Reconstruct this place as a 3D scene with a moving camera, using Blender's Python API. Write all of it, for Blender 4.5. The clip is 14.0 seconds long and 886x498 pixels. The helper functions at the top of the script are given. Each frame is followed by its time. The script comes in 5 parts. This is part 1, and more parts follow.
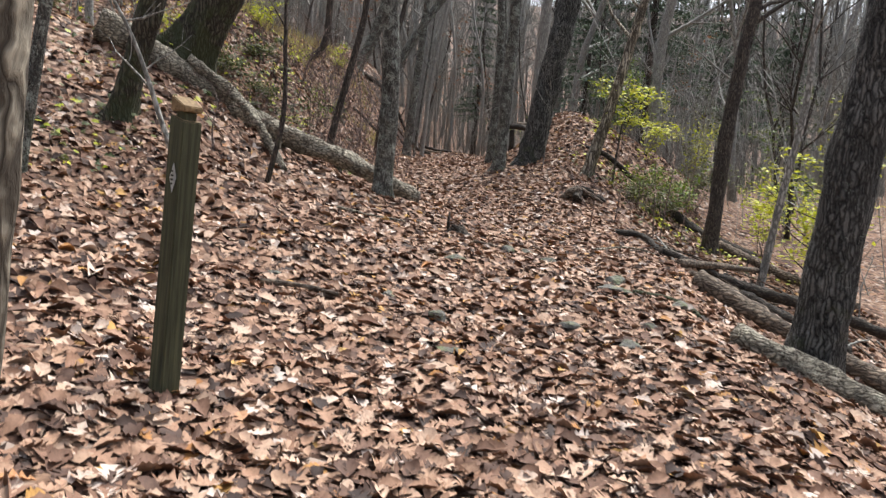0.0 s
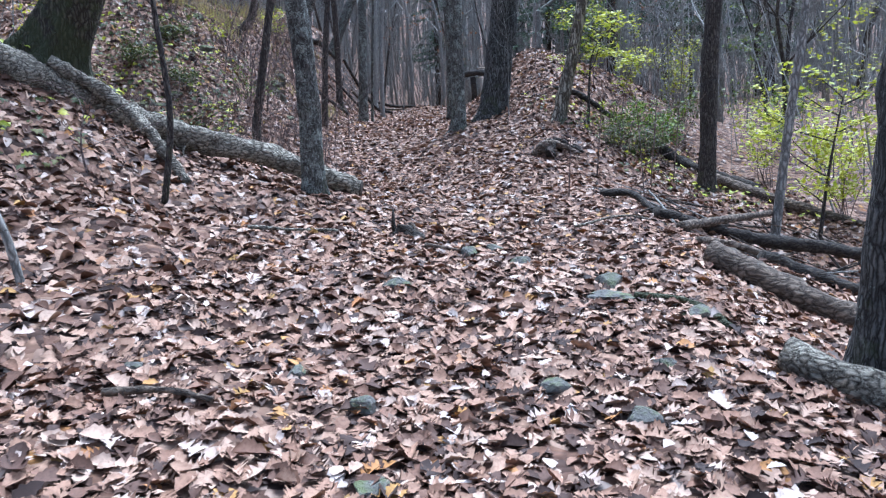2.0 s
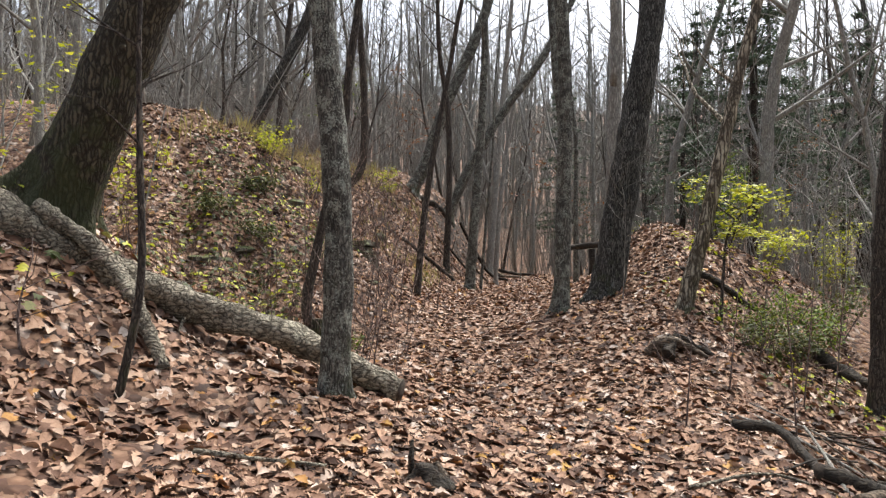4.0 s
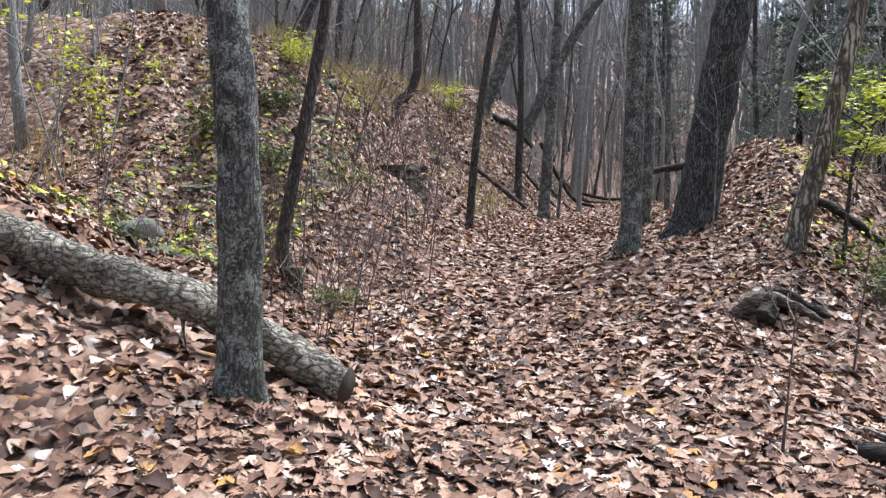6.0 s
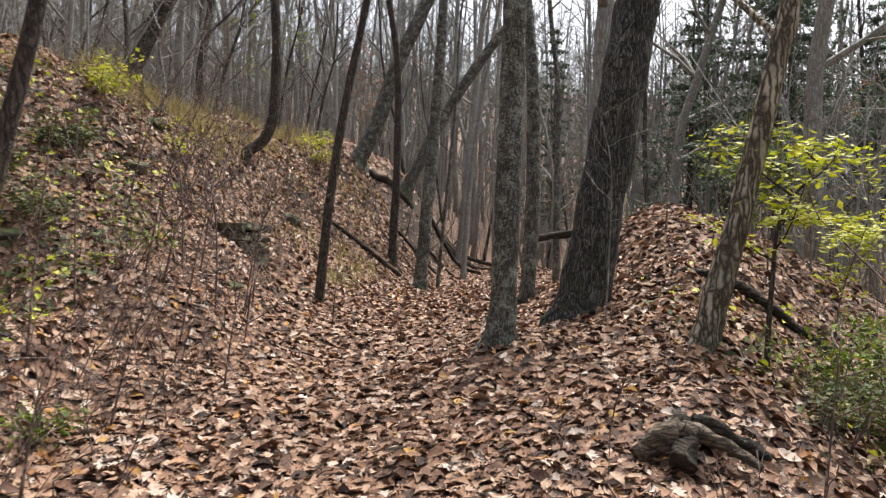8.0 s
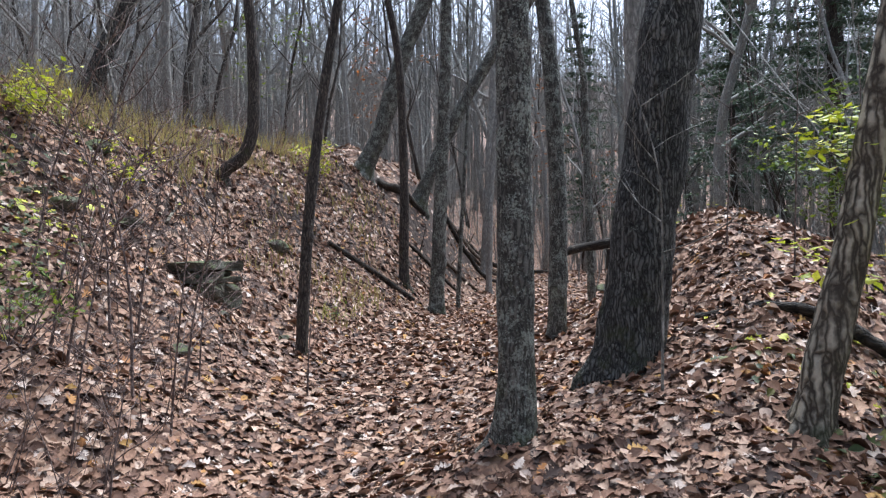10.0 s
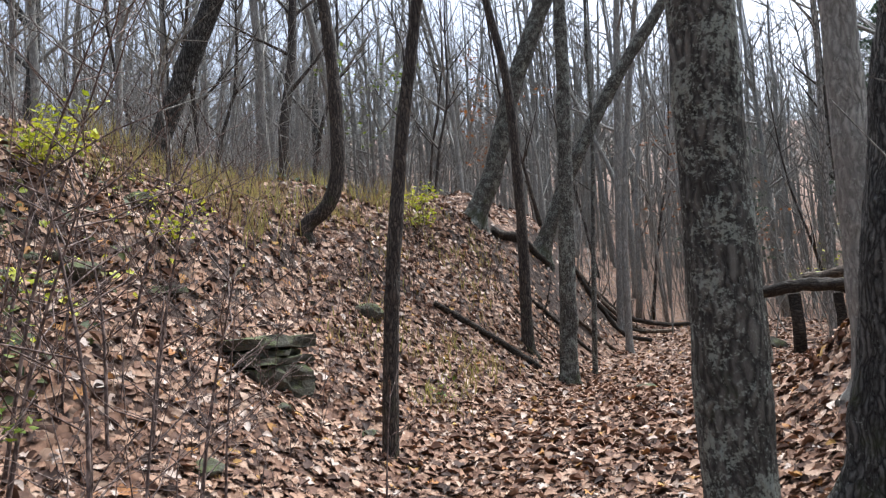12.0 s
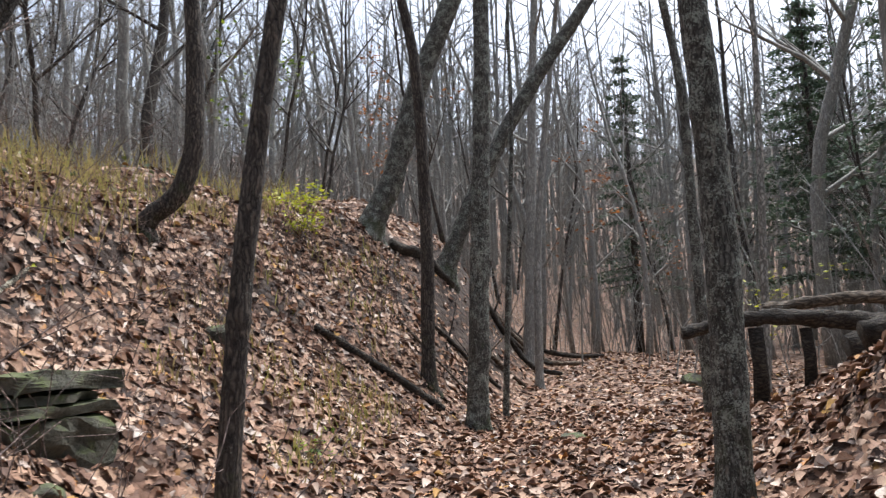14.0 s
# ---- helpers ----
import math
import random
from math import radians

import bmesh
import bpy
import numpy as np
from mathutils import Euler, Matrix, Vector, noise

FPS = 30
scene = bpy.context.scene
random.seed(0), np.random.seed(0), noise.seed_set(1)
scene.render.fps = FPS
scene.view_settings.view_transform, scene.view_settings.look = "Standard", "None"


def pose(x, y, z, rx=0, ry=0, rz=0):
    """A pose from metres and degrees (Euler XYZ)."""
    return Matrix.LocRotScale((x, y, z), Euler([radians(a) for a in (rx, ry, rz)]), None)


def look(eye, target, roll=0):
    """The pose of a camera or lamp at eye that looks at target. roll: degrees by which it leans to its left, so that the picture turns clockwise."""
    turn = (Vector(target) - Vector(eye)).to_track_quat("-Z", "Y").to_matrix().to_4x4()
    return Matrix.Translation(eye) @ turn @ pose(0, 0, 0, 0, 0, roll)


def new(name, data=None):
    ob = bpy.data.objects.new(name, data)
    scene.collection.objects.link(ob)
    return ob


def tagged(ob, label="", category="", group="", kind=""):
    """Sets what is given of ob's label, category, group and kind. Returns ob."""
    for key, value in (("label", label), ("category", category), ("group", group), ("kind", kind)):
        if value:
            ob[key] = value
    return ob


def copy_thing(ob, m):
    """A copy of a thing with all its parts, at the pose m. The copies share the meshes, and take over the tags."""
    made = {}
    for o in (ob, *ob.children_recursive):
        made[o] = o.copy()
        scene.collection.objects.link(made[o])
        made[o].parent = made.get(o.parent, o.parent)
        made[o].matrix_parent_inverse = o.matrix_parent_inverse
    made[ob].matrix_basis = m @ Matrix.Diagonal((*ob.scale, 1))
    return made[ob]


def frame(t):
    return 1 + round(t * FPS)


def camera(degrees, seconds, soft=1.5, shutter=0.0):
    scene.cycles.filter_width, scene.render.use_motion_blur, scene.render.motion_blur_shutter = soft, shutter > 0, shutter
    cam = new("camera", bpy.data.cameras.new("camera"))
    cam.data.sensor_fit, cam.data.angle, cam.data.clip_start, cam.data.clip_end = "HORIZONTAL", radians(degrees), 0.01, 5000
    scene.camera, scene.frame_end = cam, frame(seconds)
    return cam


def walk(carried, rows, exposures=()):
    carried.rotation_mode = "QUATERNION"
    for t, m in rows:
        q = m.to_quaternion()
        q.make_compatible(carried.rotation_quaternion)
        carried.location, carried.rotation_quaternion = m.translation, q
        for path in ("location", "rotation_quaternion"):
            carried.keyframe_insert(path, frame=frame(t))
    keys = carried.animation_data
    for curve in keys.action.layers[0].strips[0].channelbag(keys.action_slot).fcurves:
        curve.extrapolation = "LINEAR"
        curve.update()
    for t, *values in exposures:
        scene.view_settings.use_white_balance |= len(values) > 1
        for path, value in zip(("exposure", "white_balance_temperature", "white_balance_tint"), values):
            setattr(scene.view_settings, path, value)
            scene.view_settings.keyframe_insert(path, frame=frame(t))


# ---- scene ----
cam = camera(58.0, 14.0, soft=1.25, shutter=0.15)
PATH = [
    (0, (1.380, 0.178, 0.939), (1.227, 2.163, 0.749), 5.3),
    (0.5, (1.353, 0.620, 1.130), (1.071, 2.597, 1.024), 2.8),
    (1, (1.489, 1.106, 1.169), (1.330, 3.093, 1.006), -1.4),
    (1.5, (1.546, 1.523, 1.214), (1.335, 3.497, 0.972), -2.4),
    (2, (1.610, 1.979, 1.275), (1.485, 3.950, 0.956), -2.9),
    (2.5, (1.733, 2.562, 1.329), (1.551, 4.552, 1.243), -0.1),
    (3, (1.759, 3.158, 1.370), (1.493, 5.140, 1.406), 1.1),
    (3.5, (1.890, 3.771, 1.430), (1.521, 5.731, 1.573), -0.1),
    (4, (1.965, 4.270, 1.462), (1.530, 6.220, 1.549), 1.1),
    (4.2, (1.939, 4.515, 1.482), (1.560, 6.478, 1.534), 1.8),
    (6.3, (2.232, 7.062, 1.611), (1.538, 8.934, 1.500), 0.6),
    (6.5, (2.182, 7.303, 1.633), (1.570, 9.204, 1.531), 1.7),
    (7, (2.132, 7.929, 1.723), (1.600, 9.854, 1.825), 1.3),
    (7.5, (2.128, 8.499, 1.701), (1.603, 10.427, 1.795), 2.7),
    (8, (2.140, 9.087, 1.742), (1.703, 11.038, 1.791), 1.9),
    (8.2, (2.118, 9.449, 1.755), (1.722, 11.402, 1.931), 2.0),
    (10.3, (1.942, 11.600, 2.221), (1.396, 13.523, 2.255), -1.8),
    (10.5, (1.812, 11.908, 2.173), (1.253, 13.826, 2.272), -2.5),
    (11, (1.704, 12.429, 2.200), (0.913, 14.254, 2.411), -2.0),
    (11.5, (1.512, 12.954, 2.239), (0.743, 14.796, 2.366), -3.3),
    (12, (1.347, 13.521, 2.277), (0.539, 15.341, 2.470), -3.7),
    (12.5, (1.100, 14.033, 2.298), (0.278, 15.839, 2.551), -2.4),
    (13, (0.904, 14.604, 2.296), (0.110, 16.423, 2.539), -3.5),
    (13.5, (0.685, 15.116, 2.299), (-0.050, 16.961, 2.539), -2.9),
    (14, (0.513, 15.624, 2.356), (-0.044, 17.530, 2.594), -2.3),
]
KELVIN = [(0, 6300), (1.0, 6150), (1.5, 5800), (2.0, 4800), (2.5, 5850), (3.0, 6500), (4.2, 6550), (6.3, 5300), (6.5, 5150), (7.0, 5550), (7.3, 6450), (7.5, 6650),
          (8.2, 6600), (10.3, 5500), (10.5, 5500), (11.0, 6250), (11.5, 6200), (12.0, 5900), (12.5, 5750), (13.0, 5700), (13.5, 5900), (14.0, 6050)]
EXPOSURES = [(t, {2.0: 1.65, 6.3: 1.75, 6.5: 1.75}.get(t, 1.48), k, 10) for t, k in KELVIN]
walk(cam, [(t, look(eye, target, roll)) for t, eye, target, roll in PATH], EXPOSURES)

# ---- sky and sun: a bright overcast sky ----
SUN_ELEVATION, SUN_TURN = radians(62), radians(20)
world = bpy.data.worlds.new("overcast")
scene.world = world
world.use_nodes = True
wn, wl = world.node_tree.nodes, world.node_tree.links
wn.clear()
w_out, w_bg, w_sky = wn.new("ShaderNodeOutputWorld"), wn.new("ShaderNodeBackground"), wn.new("ShaderNodeTexSky")
w_sky.sky_type = "NISHITA"
w_sky.sun_disc = False
w_sky.sun_elevation, w_sky.sun_rotation = SUN_ELEVATION, SUN_TURN
w_sky.air_density, w_sky.dust_density, w_sky.ozone_density = 1.0, 4.0, 1.0
w_grey = wn.new("ShaderNodeRGBToBW")
w_mix = wn.new("ShaderNodeMixRGB")
w_mix.inputs[0].default_value = 0.55
w_bg.inputs[1].default_value = 0.114
wl.new(w_sky.outputs[0], w_grey.inputs[0])
wl.new(w_sky.outputs[0], w_mix.inputs[1])
wl.new(w_grey.outputs[0], w_mix.inputs[2])
wl.new(w_mix.outputs[0], w_bg.inputs[0])
wl.new(w_bg.outputs[0], w_out.inputs[0])
sun = new("sun", bpy.data.lights.new("sun", "SUN"))
sun.data.energy, sun.data.angle, sun.data.color = 2.2, radians(30), (1.0, 0.97, 0.93)
sun.matrix_world = look((0, 0, 30), Vector((0, 0, 30)) - Vector((math.sin(SUN_TURN) * math.cos(SUN_ELEVATION), math.cos(SUN_TURN) * math.cos(SUN_ELEVATION), math.sin(SUN_ELEVATION))))


# ---- materials ----
def ramp(nt, stops, factor):
    r = nt.nodes.new("ShaderNodeValToRGB")
    el = r.color_ramp.elements
    while len(el) < len(stops):
        el.new(0.5)
    for e, (at, c) in zip(el, stops):
        e.position, e.color = at, (*c, 1)
    nt.links.new(factor, r.inputs[0])
    return r.outputs[0]


def noise_tex(nt, vec, scale, detail=4, rough=0.6):
    n = nt.nodes.new("ShaderNodeTexNoise")
    n.inputs["Scale"].default_value, n.inputs["Detail"].default_value, n.inputs["Roughness"].default_value = scale, detail, rough
    nt.links.new(vec, n.inputs["Vector"])
    return n.outputs["Fac"]


def mixed(nt, fac, a, b, kind="MIX"):
    m = nt.nodes.new("ShaderNodeMixRGB")
    m.blend_type = kind
    for sock, v in zip(m.inputs, (fac, a, b)):
        if isinstance(v, (int, float)):
            sock.default_value = v
        elif isinstance(v, tuple):
            sock.default_value = (*v, 1)
        else:
            nt.links.new(v, sock)
    return m.outputs[0]


def math_node(nt, op, a, b=0.0):
    m = nt.nodes.new("ShaderNodeMath")
    m.operation = op
    for sock, v in zip(m.inputs, (a, b)):
        if isinstance(v, (int, float)):
            sock.default_value = v
        else:
            nt.links.new(v, sock)
    return m.outputs[0]


def begin(name, rough=0.85):
    m = bpy.data.materials.new(name)
    m.use_nodes = True
    nt = m.node_tree
    bsdf = nt.nodes["Principled BSDF"]
    bsdf.inputs["Roughness"].default_value = rough
    bsdf.inputs["Specular IOR Level"].default_value = 0.3
    return m, nt, bsdf


def coords(nt, stretch=(1, 1, 1)):
    tc = nt.nodes.new("ShaderNodeTexCoord")
    mp = nt.nodes.new("ShaderNodeMapping")
    mp.inputs["Scale"].default_value = stretch
    nt.links.new(tc.outputs["Object"], mp.inputs["Vector"])
    return mp.outputs[0]


def bumped(nt, bsdf, height, strength, distance):
    b = nt.nodes.new("ShaderNodeBump")
    b.inputs["Strength"].default_value, b.inputs["Distance"].default_value = strength, distance
    nt.links.new(height, b.inputs["Height"])
    nt.links.new(b.outputs[0], bsdf.inputs["Normal"])


def bark(name, dark, light, ridge=22, squash=0.16, depth=0.02, lichen=0.0, moss=0.0, lichen_colour=(0.36, 0.40, 0.34), plates=0.5, stretch=None):
    """Ridged bark along the trunk, with lichen patches and moss near the foot where the tree has them."""
    m, nt, bsdf = begin(name, 0.9)
    plain = coords(nt)
    bent = nt.nodes.new("ShaderNodeTexNoise")
    bent.inputs["Scale"].default_value, bent.inputs["Detail"].default_value = 6.0, 3
    nt.links.new(plain, bent.inputs["Vector"])
    v = mixed(nt, 0.09, coords(nt, stretch or (1, 1, squash)), bent.outputs["Color"], "ADD")
    fine = noise_tex(nt, v, ridge * 1.6, 6, 0.7)
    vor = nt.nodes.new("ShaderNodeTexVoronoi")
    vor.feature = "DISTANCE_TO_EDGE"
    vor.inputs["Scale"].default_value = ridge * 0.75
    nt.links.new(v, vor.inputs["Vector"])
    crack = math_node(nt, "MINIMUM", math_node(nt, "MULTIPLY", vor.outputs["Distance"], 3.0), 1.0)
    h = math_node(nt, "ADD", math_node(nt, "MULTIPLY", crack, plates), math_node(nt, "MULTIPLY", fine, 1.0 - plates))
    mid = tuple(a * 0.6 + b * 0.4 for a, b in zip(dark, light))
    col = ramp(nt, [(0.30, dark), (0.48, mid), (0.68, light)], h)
    blotch = ramp(nt, [(0.38, (0, 0, 0)), (0.66, (1, 1, 1))], noise_tex(nt, plain, 3.1, 4, 0.65))
    col = mixed(nt, math_node(nt, "MULTIPLY", blotch, 0.55), col, tuple(c * 1.6 for c in dark))
    if lichen:
        clump = math_node(nt, "MULTIPLY", math_node(nt, "SUBTRACT", noise_tex(nt, plain, 8.0, 5, 0.7), 0.5), 0.75)
        cut = 0.74 - 0.4 * lichen
        spot = ramp(nt, [(cut, (0, 0, 0)), (min(1.0, cut + 0.07), (1, 1, 1))], math_node(nt, "ADD", noise_tex(nt, plain, 62.0, 5, 0.8), clump))
        col = mixed(nt, math_node(nt, "MULTIPLY", spot, 0.75), col, lichen_colour)
    if moss:
        sep = nt.nodes.new("ShaderNodeSeparateXYZ")
        nt.links.new(plain, sep.inputs[0])
        low = math_node(nt, "SUBTRACT", math_node(nt, "ADD", noise_tex(nt, plain, 5.0, 5), moss * 0.5), math_node(nt, "MULTIPLY", sep.outputs[2], 0.16))
        patch = ramp(nt, [(0.52, (0, 0, 0)), (0.66, (1, 1, 1))], low)
        col = mixed(nt, math_node(nt, "MULTIPLY", patch, 0.6), col, (0.045, 0.055, 0.02))
    nt.links.new(col, bsdf.inputs["Base Color"])
    bumped(nt, bsdf, h, 1.0, depth)
    return m


def leafy(name, stops, rough=0.65, through_light=0.0):
    """Leaves, each with a colour of its own, darker veins and specks."""
    m, nt, bsdf = begin(name, rough)
    geo = nt.nodes.new("ShaderNodeNewGeometry")
    col = ramp(nt, stops, geo.outputs["Random Per Island"])
    v = coords(nt)
    speck = noise_tex(nt, v, 55, 4, 0.7)
    col = mixed(nt, 0.55, col, ramp(nt, [(0.3, (0.35, 0.3, 0.28)), (0.55, (1, 1, 1))], speck), "MULTIPLY")
    nt.links.new(col, bsdf.inputs["Base Color"])
    if through_light:
        tr = nt.nodes.new("ShaderNodeBsdfTranslucent")
        mx = nt.nodes.new("ShaderNodeMixShader")
        mx.inputs[0].default_value = through_light
        nt.links.new(col, tr.inputs[0])
        nt.links.new(bsdf.outputs[0], mx.inputs[1])
        nt.links.new(tr.outputs[0], mx.inputs[2])
        nt.links.new(mx.outputs[0], nt.nodes["Material Output"].inputs[0])
    return m


def stone(name, dark, light, moss=0.4):
    m, nt, bsdf = begin(name, 0.85)
    v = coords(nt)
    n1, n2 = noise_tex(nt, v, 6, 6, 0.65), noise_tex(nt, v, 45, 4, 0.7)
    col = ramp(nt, [(0.3, dark), (0.7, light)], math_node(nt, "MULTIPLY", math_node(nt, "ADD", n1, n2), 0.5))
    geo = nt.nodes.new("ShaderNodeNewGeometry")
    sep = nt.nodes.new("ShaderNodeSeparateXYZ")
    nt.links.new(geo.outputs["Normal"], sep.inputs[0])
    patch = ramp(nt, [(0.62, (0, 0, 0)), (0.8, (1, 1, 1))], math_node(nt, "ADD", math_node(nt, "MULTIPLY", sep.outputs[2], 0.2), math_node(nt, "ADD", noise_tex(nt, v, 8, 5), moss * 0.2 - 0.08)))
    col = mixed(nt, math_node(nt, "MULTIPLY", patch, 0.8), col, (0.10, 0.12, 0.04))
    nt.links.new(col, bsdf.inputs["Base Color"])
    bumped(nt, bsdf, math_node(nt, "ADD", n1, n2), 0.8, 0.02)
    return m


def timber(name, dark, light, squash=0.05, axis=2):
    """Weathered wood with long grain."""
    m, nt, bsdf = begin(name, 0.85)
    s = [1, 1, 1]
    s[axis] = squash
    v = coords(nt, s)
    g = noise_tex(nt, v, 60, 5, 0.6)
    col = ramp(nt, [(0.3, dark), (0.7, light)], g)
    col = mixed(nt, math_node(nt, "MULTIPLY", noise_tex(nt, coords(nt), 7, 4), 0.6), col, dark)
    nt.links.new(col, bsdf.inputs["Base Color"])
    bumped(nt, bsdf, g, 0.7, 0.006)
    return m


LITTER = [(0.0, (0.031, 0.018, 0.013)), (0.16, (0.096, 0.051, 0.033)), (0.36, (0.20, 0.108, 0.067)), (0.56, (0.31, 0.178, 0.110)), (0.75, (0.40, 0.255, 0.166)),
          (0.89, (0.485, 0.345, 0.248)), (0.965, (0.58, 0.49, 0.415)), (0.98, (0.37, 0.16, 0.05)), (1.0, (0.46, 0.28, 0.08))]
M_LITTER = leafy("fallen_leaves", LITTER, 0.75)
M_GREEN = leafy("green_leaves", [(0.0, (0.05, 0.09, 0.012)), (0.5, (0.13, 0.20, 0.02)), (1.0, (0.26, 0.32, 0.03))], 0.5, 0.35)
M_YELLOW = leafy("yellow_leaves", [(0.0, (0.30, 0.36, 0.02)), (0.5, (0.48, 0.52, 0.03)), (1.0, (0.62, 0.60, 0.07))], 0.5, 0.35)
M_DULL = leafy("dull_green_leaves", [(0.0, (0.035, 0.055, 0.015)), (0.6, (0.08, 0.10, 0.025)), (1.0, (0.18, 0.17, 0.04))], 0.6, 0.25)
M_STRAW = leafy("dry_grass", [(0.0, (0.24, 0.18, 0.08)), (0.6, (0.46, 0.37, 0.16)), (1.0, (0.40, 0.40, 0.10))], 0.7, 0.3)
M_RUST = leafy("rust_leaves", [(0.0, (0.18, 0.06, 0.02)), (1.0, (0.42, 0.17, 0.05))], 0.6, 0.3)
M_NEEDLE = leafy("needles", [(0.0, (0.05, 0.078, 0.052)), (1.0, (0.11, 0.15, 0.095))], 0.6, 0.35)
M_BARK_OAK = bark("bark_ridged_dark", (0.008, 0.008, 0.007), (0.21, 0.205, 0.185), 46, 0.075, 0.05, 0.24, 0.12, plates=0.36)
M_BARK_MOSSY = bark("bark_mossy_brown", (0.018, 0.015, 0.010), (0.12, 0.105, 0.07), 36, 0.12, 0.03, 0.10, 0.34)
M_BARK_GREY = bark("bark_grey_lichen", (0.014, 0.013, 0.011), (0.19, 0.18, 0.155), 46, 0.22, 0.025, 0.54, 0.16, (0.33, 0.36, 0.305), 0.3)
M_BARK_BROWN = bark("bark_dark_brown", (0.012, 0.010, 0.009), (0.15, 0.125, 0.10), 46, 0.16, 0.02, 0.16, 0.12, plates=0.3)
M_BARK_PALE = bark("bark_pale_grey", (0.10, 0.095, 0.082), (0.40, 0.385, 0.34), 30, 0.3, 0.010, 0.3, 0.0)
M_BARK_SNAG = bark("bark_bare_snag", (0.05, 0.04, 0.028), (0.46, 0.41, 0.31), 26, 0.06, 0.03, 0.12, 0.12)
# woodland bark kept pale: the haze of distance is put into its colour
M_BARK_HAZED = bark("bark_hazed_woods", (0.115, 0.112, 0.10), (0.42, 0.41, 0.37), 30, 0.25, 0.012, 0.34, 0.0, (0.44, 0.46, 0.41), plates=0.25)
M_TWIG = bark("twig_bark", (0.07, 0.05, 0.043), (0.30, 0.23, 0.195), 40, 0.4, 0.003)
M_LOG = bark("log_flaky_bark", (0.030, 0.024, 0.017), (0.64, 0.57, 0.43), 34, 0.8, 0.06, 0.46, 0.0, (0.58, 0.54, 0.41), 0.30, (0.5, 1.0, 1.0))
M_LOG_DARK = bark("log_rotten_dark", (0.008, 0.007, 0.006), (0.10, 0.08, 0.058), 34, 0.8, 0.03, 0.1, plates=0.25, stretch=(0.3, 1, 1))
M_LOG_BROWN = bark("log_brown", (0.03, 0.022, 0.016), (0.29, 0.225, 0.16), 34, 0.8, 0.03, 0.15, plates=0.3, stretch=(0.3, 0.6, 1))
M_CUT = timber("cut_wood", (0.16, 0.09, 0.04), (0.50, 0.36, 0.20), 1.0)
M_CUT_OLD = timber("old_cut_wood", (0.015, 0.012, 0.010), (0.09, 0.07, 0.05), 1.0)
M_POST = timber("post_wood", (0.024, 0.026, 0.013), (0.105, 0.105, 0.055))
M_POST_TOP = timber("post_top_wood", (0.10, 0.065, 0.03), (0.34, 0.23, 0.11), 1.0)
M_STONE = stone("mossy_stone", (0.045, 0.043, 0.038), (0.22, 0.21, 0.18), 0.45)
M_LEDGE = stone("ledge_stone", (0.016, 0.015, 0.012), (0.135, 0.13, 0.095), 0.75)
m_sign, nt_sign, b_sign = begin("painted_metal", 0.5)
b_sign.inputs["Base Color"].default_value = (0.62, 0.64, 0.60, 1)
nt_sign.links.new(mixed(nt_sign, ramp(nt_sign, [(0.5, (0, 0, 0)), (0.75, (0.6, 0.6, 0.6))], noise_tex(nt_sign, coords(nt_sign), 60, 4)), (0.66, 0.68, 0.64), (0.30, 0.31, 0.25)), b_sign.inputs["Base Color"])
m_ink, nt_ink, b_ink = begin("dark_print", 0.6)
b_ink.inputs["Base Color"].default_value = (0.05, 0.06, 0.045, 1)

M_GROUND, nt, bsdf = begin("forest_floor", 0.9)
v = coords(nt)
warp = nt.nodes.new("ShaderNodeMixRGB")
warp.blend_type, warp.inputs[0].default_value = "ADD", 0.06
wnz = nt.nodes.new("ShaderNodeTexNoise")
wnz.inputs["Scale"].default_value = 9.0
nt.links.new(v, wnz.inputs["Vector"])
nt.links.new(v, warp.inputs[1])
nt.links.new(wnz.outputs["Color"], warp.inputs[2])
cell = nt.nodes.new("ShaderNodeTexVoronoi")
cell.inputs["Scale"].default_value = 13.0
nt.links.new(warp.outputs[0], cell.inputs["Vector"])
sepc = nt.nodes.new("ShaderNodeSeparateColor")
nt.links.new(cell.outputs["Color"], sepc.inputs[0])
lit = ramp(nt, LITTER, sepc.outputs[0])
edge = ramp(nt, [(0.25, (1, 1, 1)), (0.75, (0.25, 0.22, 0.2))], math_node(nt, "MULTIPLY", cell.outputs["Distance"], 1.6))
col = mixed(nt, 0.55, lit, edge, "MULTIPLY")
col = mixed(nt, math_node(nt, "MULTIPLY", noise_tex(nt, v, 1.1, 4), 0.4), col, (0.075, 0.045, 0.032))
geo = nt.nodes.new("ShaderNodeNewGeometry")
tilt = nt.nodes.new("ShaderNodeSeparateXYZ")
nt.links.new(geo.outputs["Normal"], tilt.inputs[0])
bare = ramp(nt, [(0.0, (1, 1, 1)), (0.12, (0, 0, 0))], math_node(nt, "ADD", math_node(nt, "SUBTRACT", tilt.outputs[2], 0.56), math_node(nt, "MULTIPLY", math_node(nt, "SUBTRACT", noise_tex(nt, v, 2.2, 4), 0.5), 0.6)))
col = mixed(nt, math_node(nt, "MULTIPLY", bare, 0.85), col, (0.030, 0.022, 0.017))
nt.links.new(col, bsdf.inputs["Base Color"])
bumped(nt, bsdf, math_node(nt, "ADD", math_node(nt, "MULTIPLY", cell.outputs["Distance"], -1.0), math_node(nt, "MULTIPLY", sepc.outputs[1], 0.8)), 1.0, 0.03)


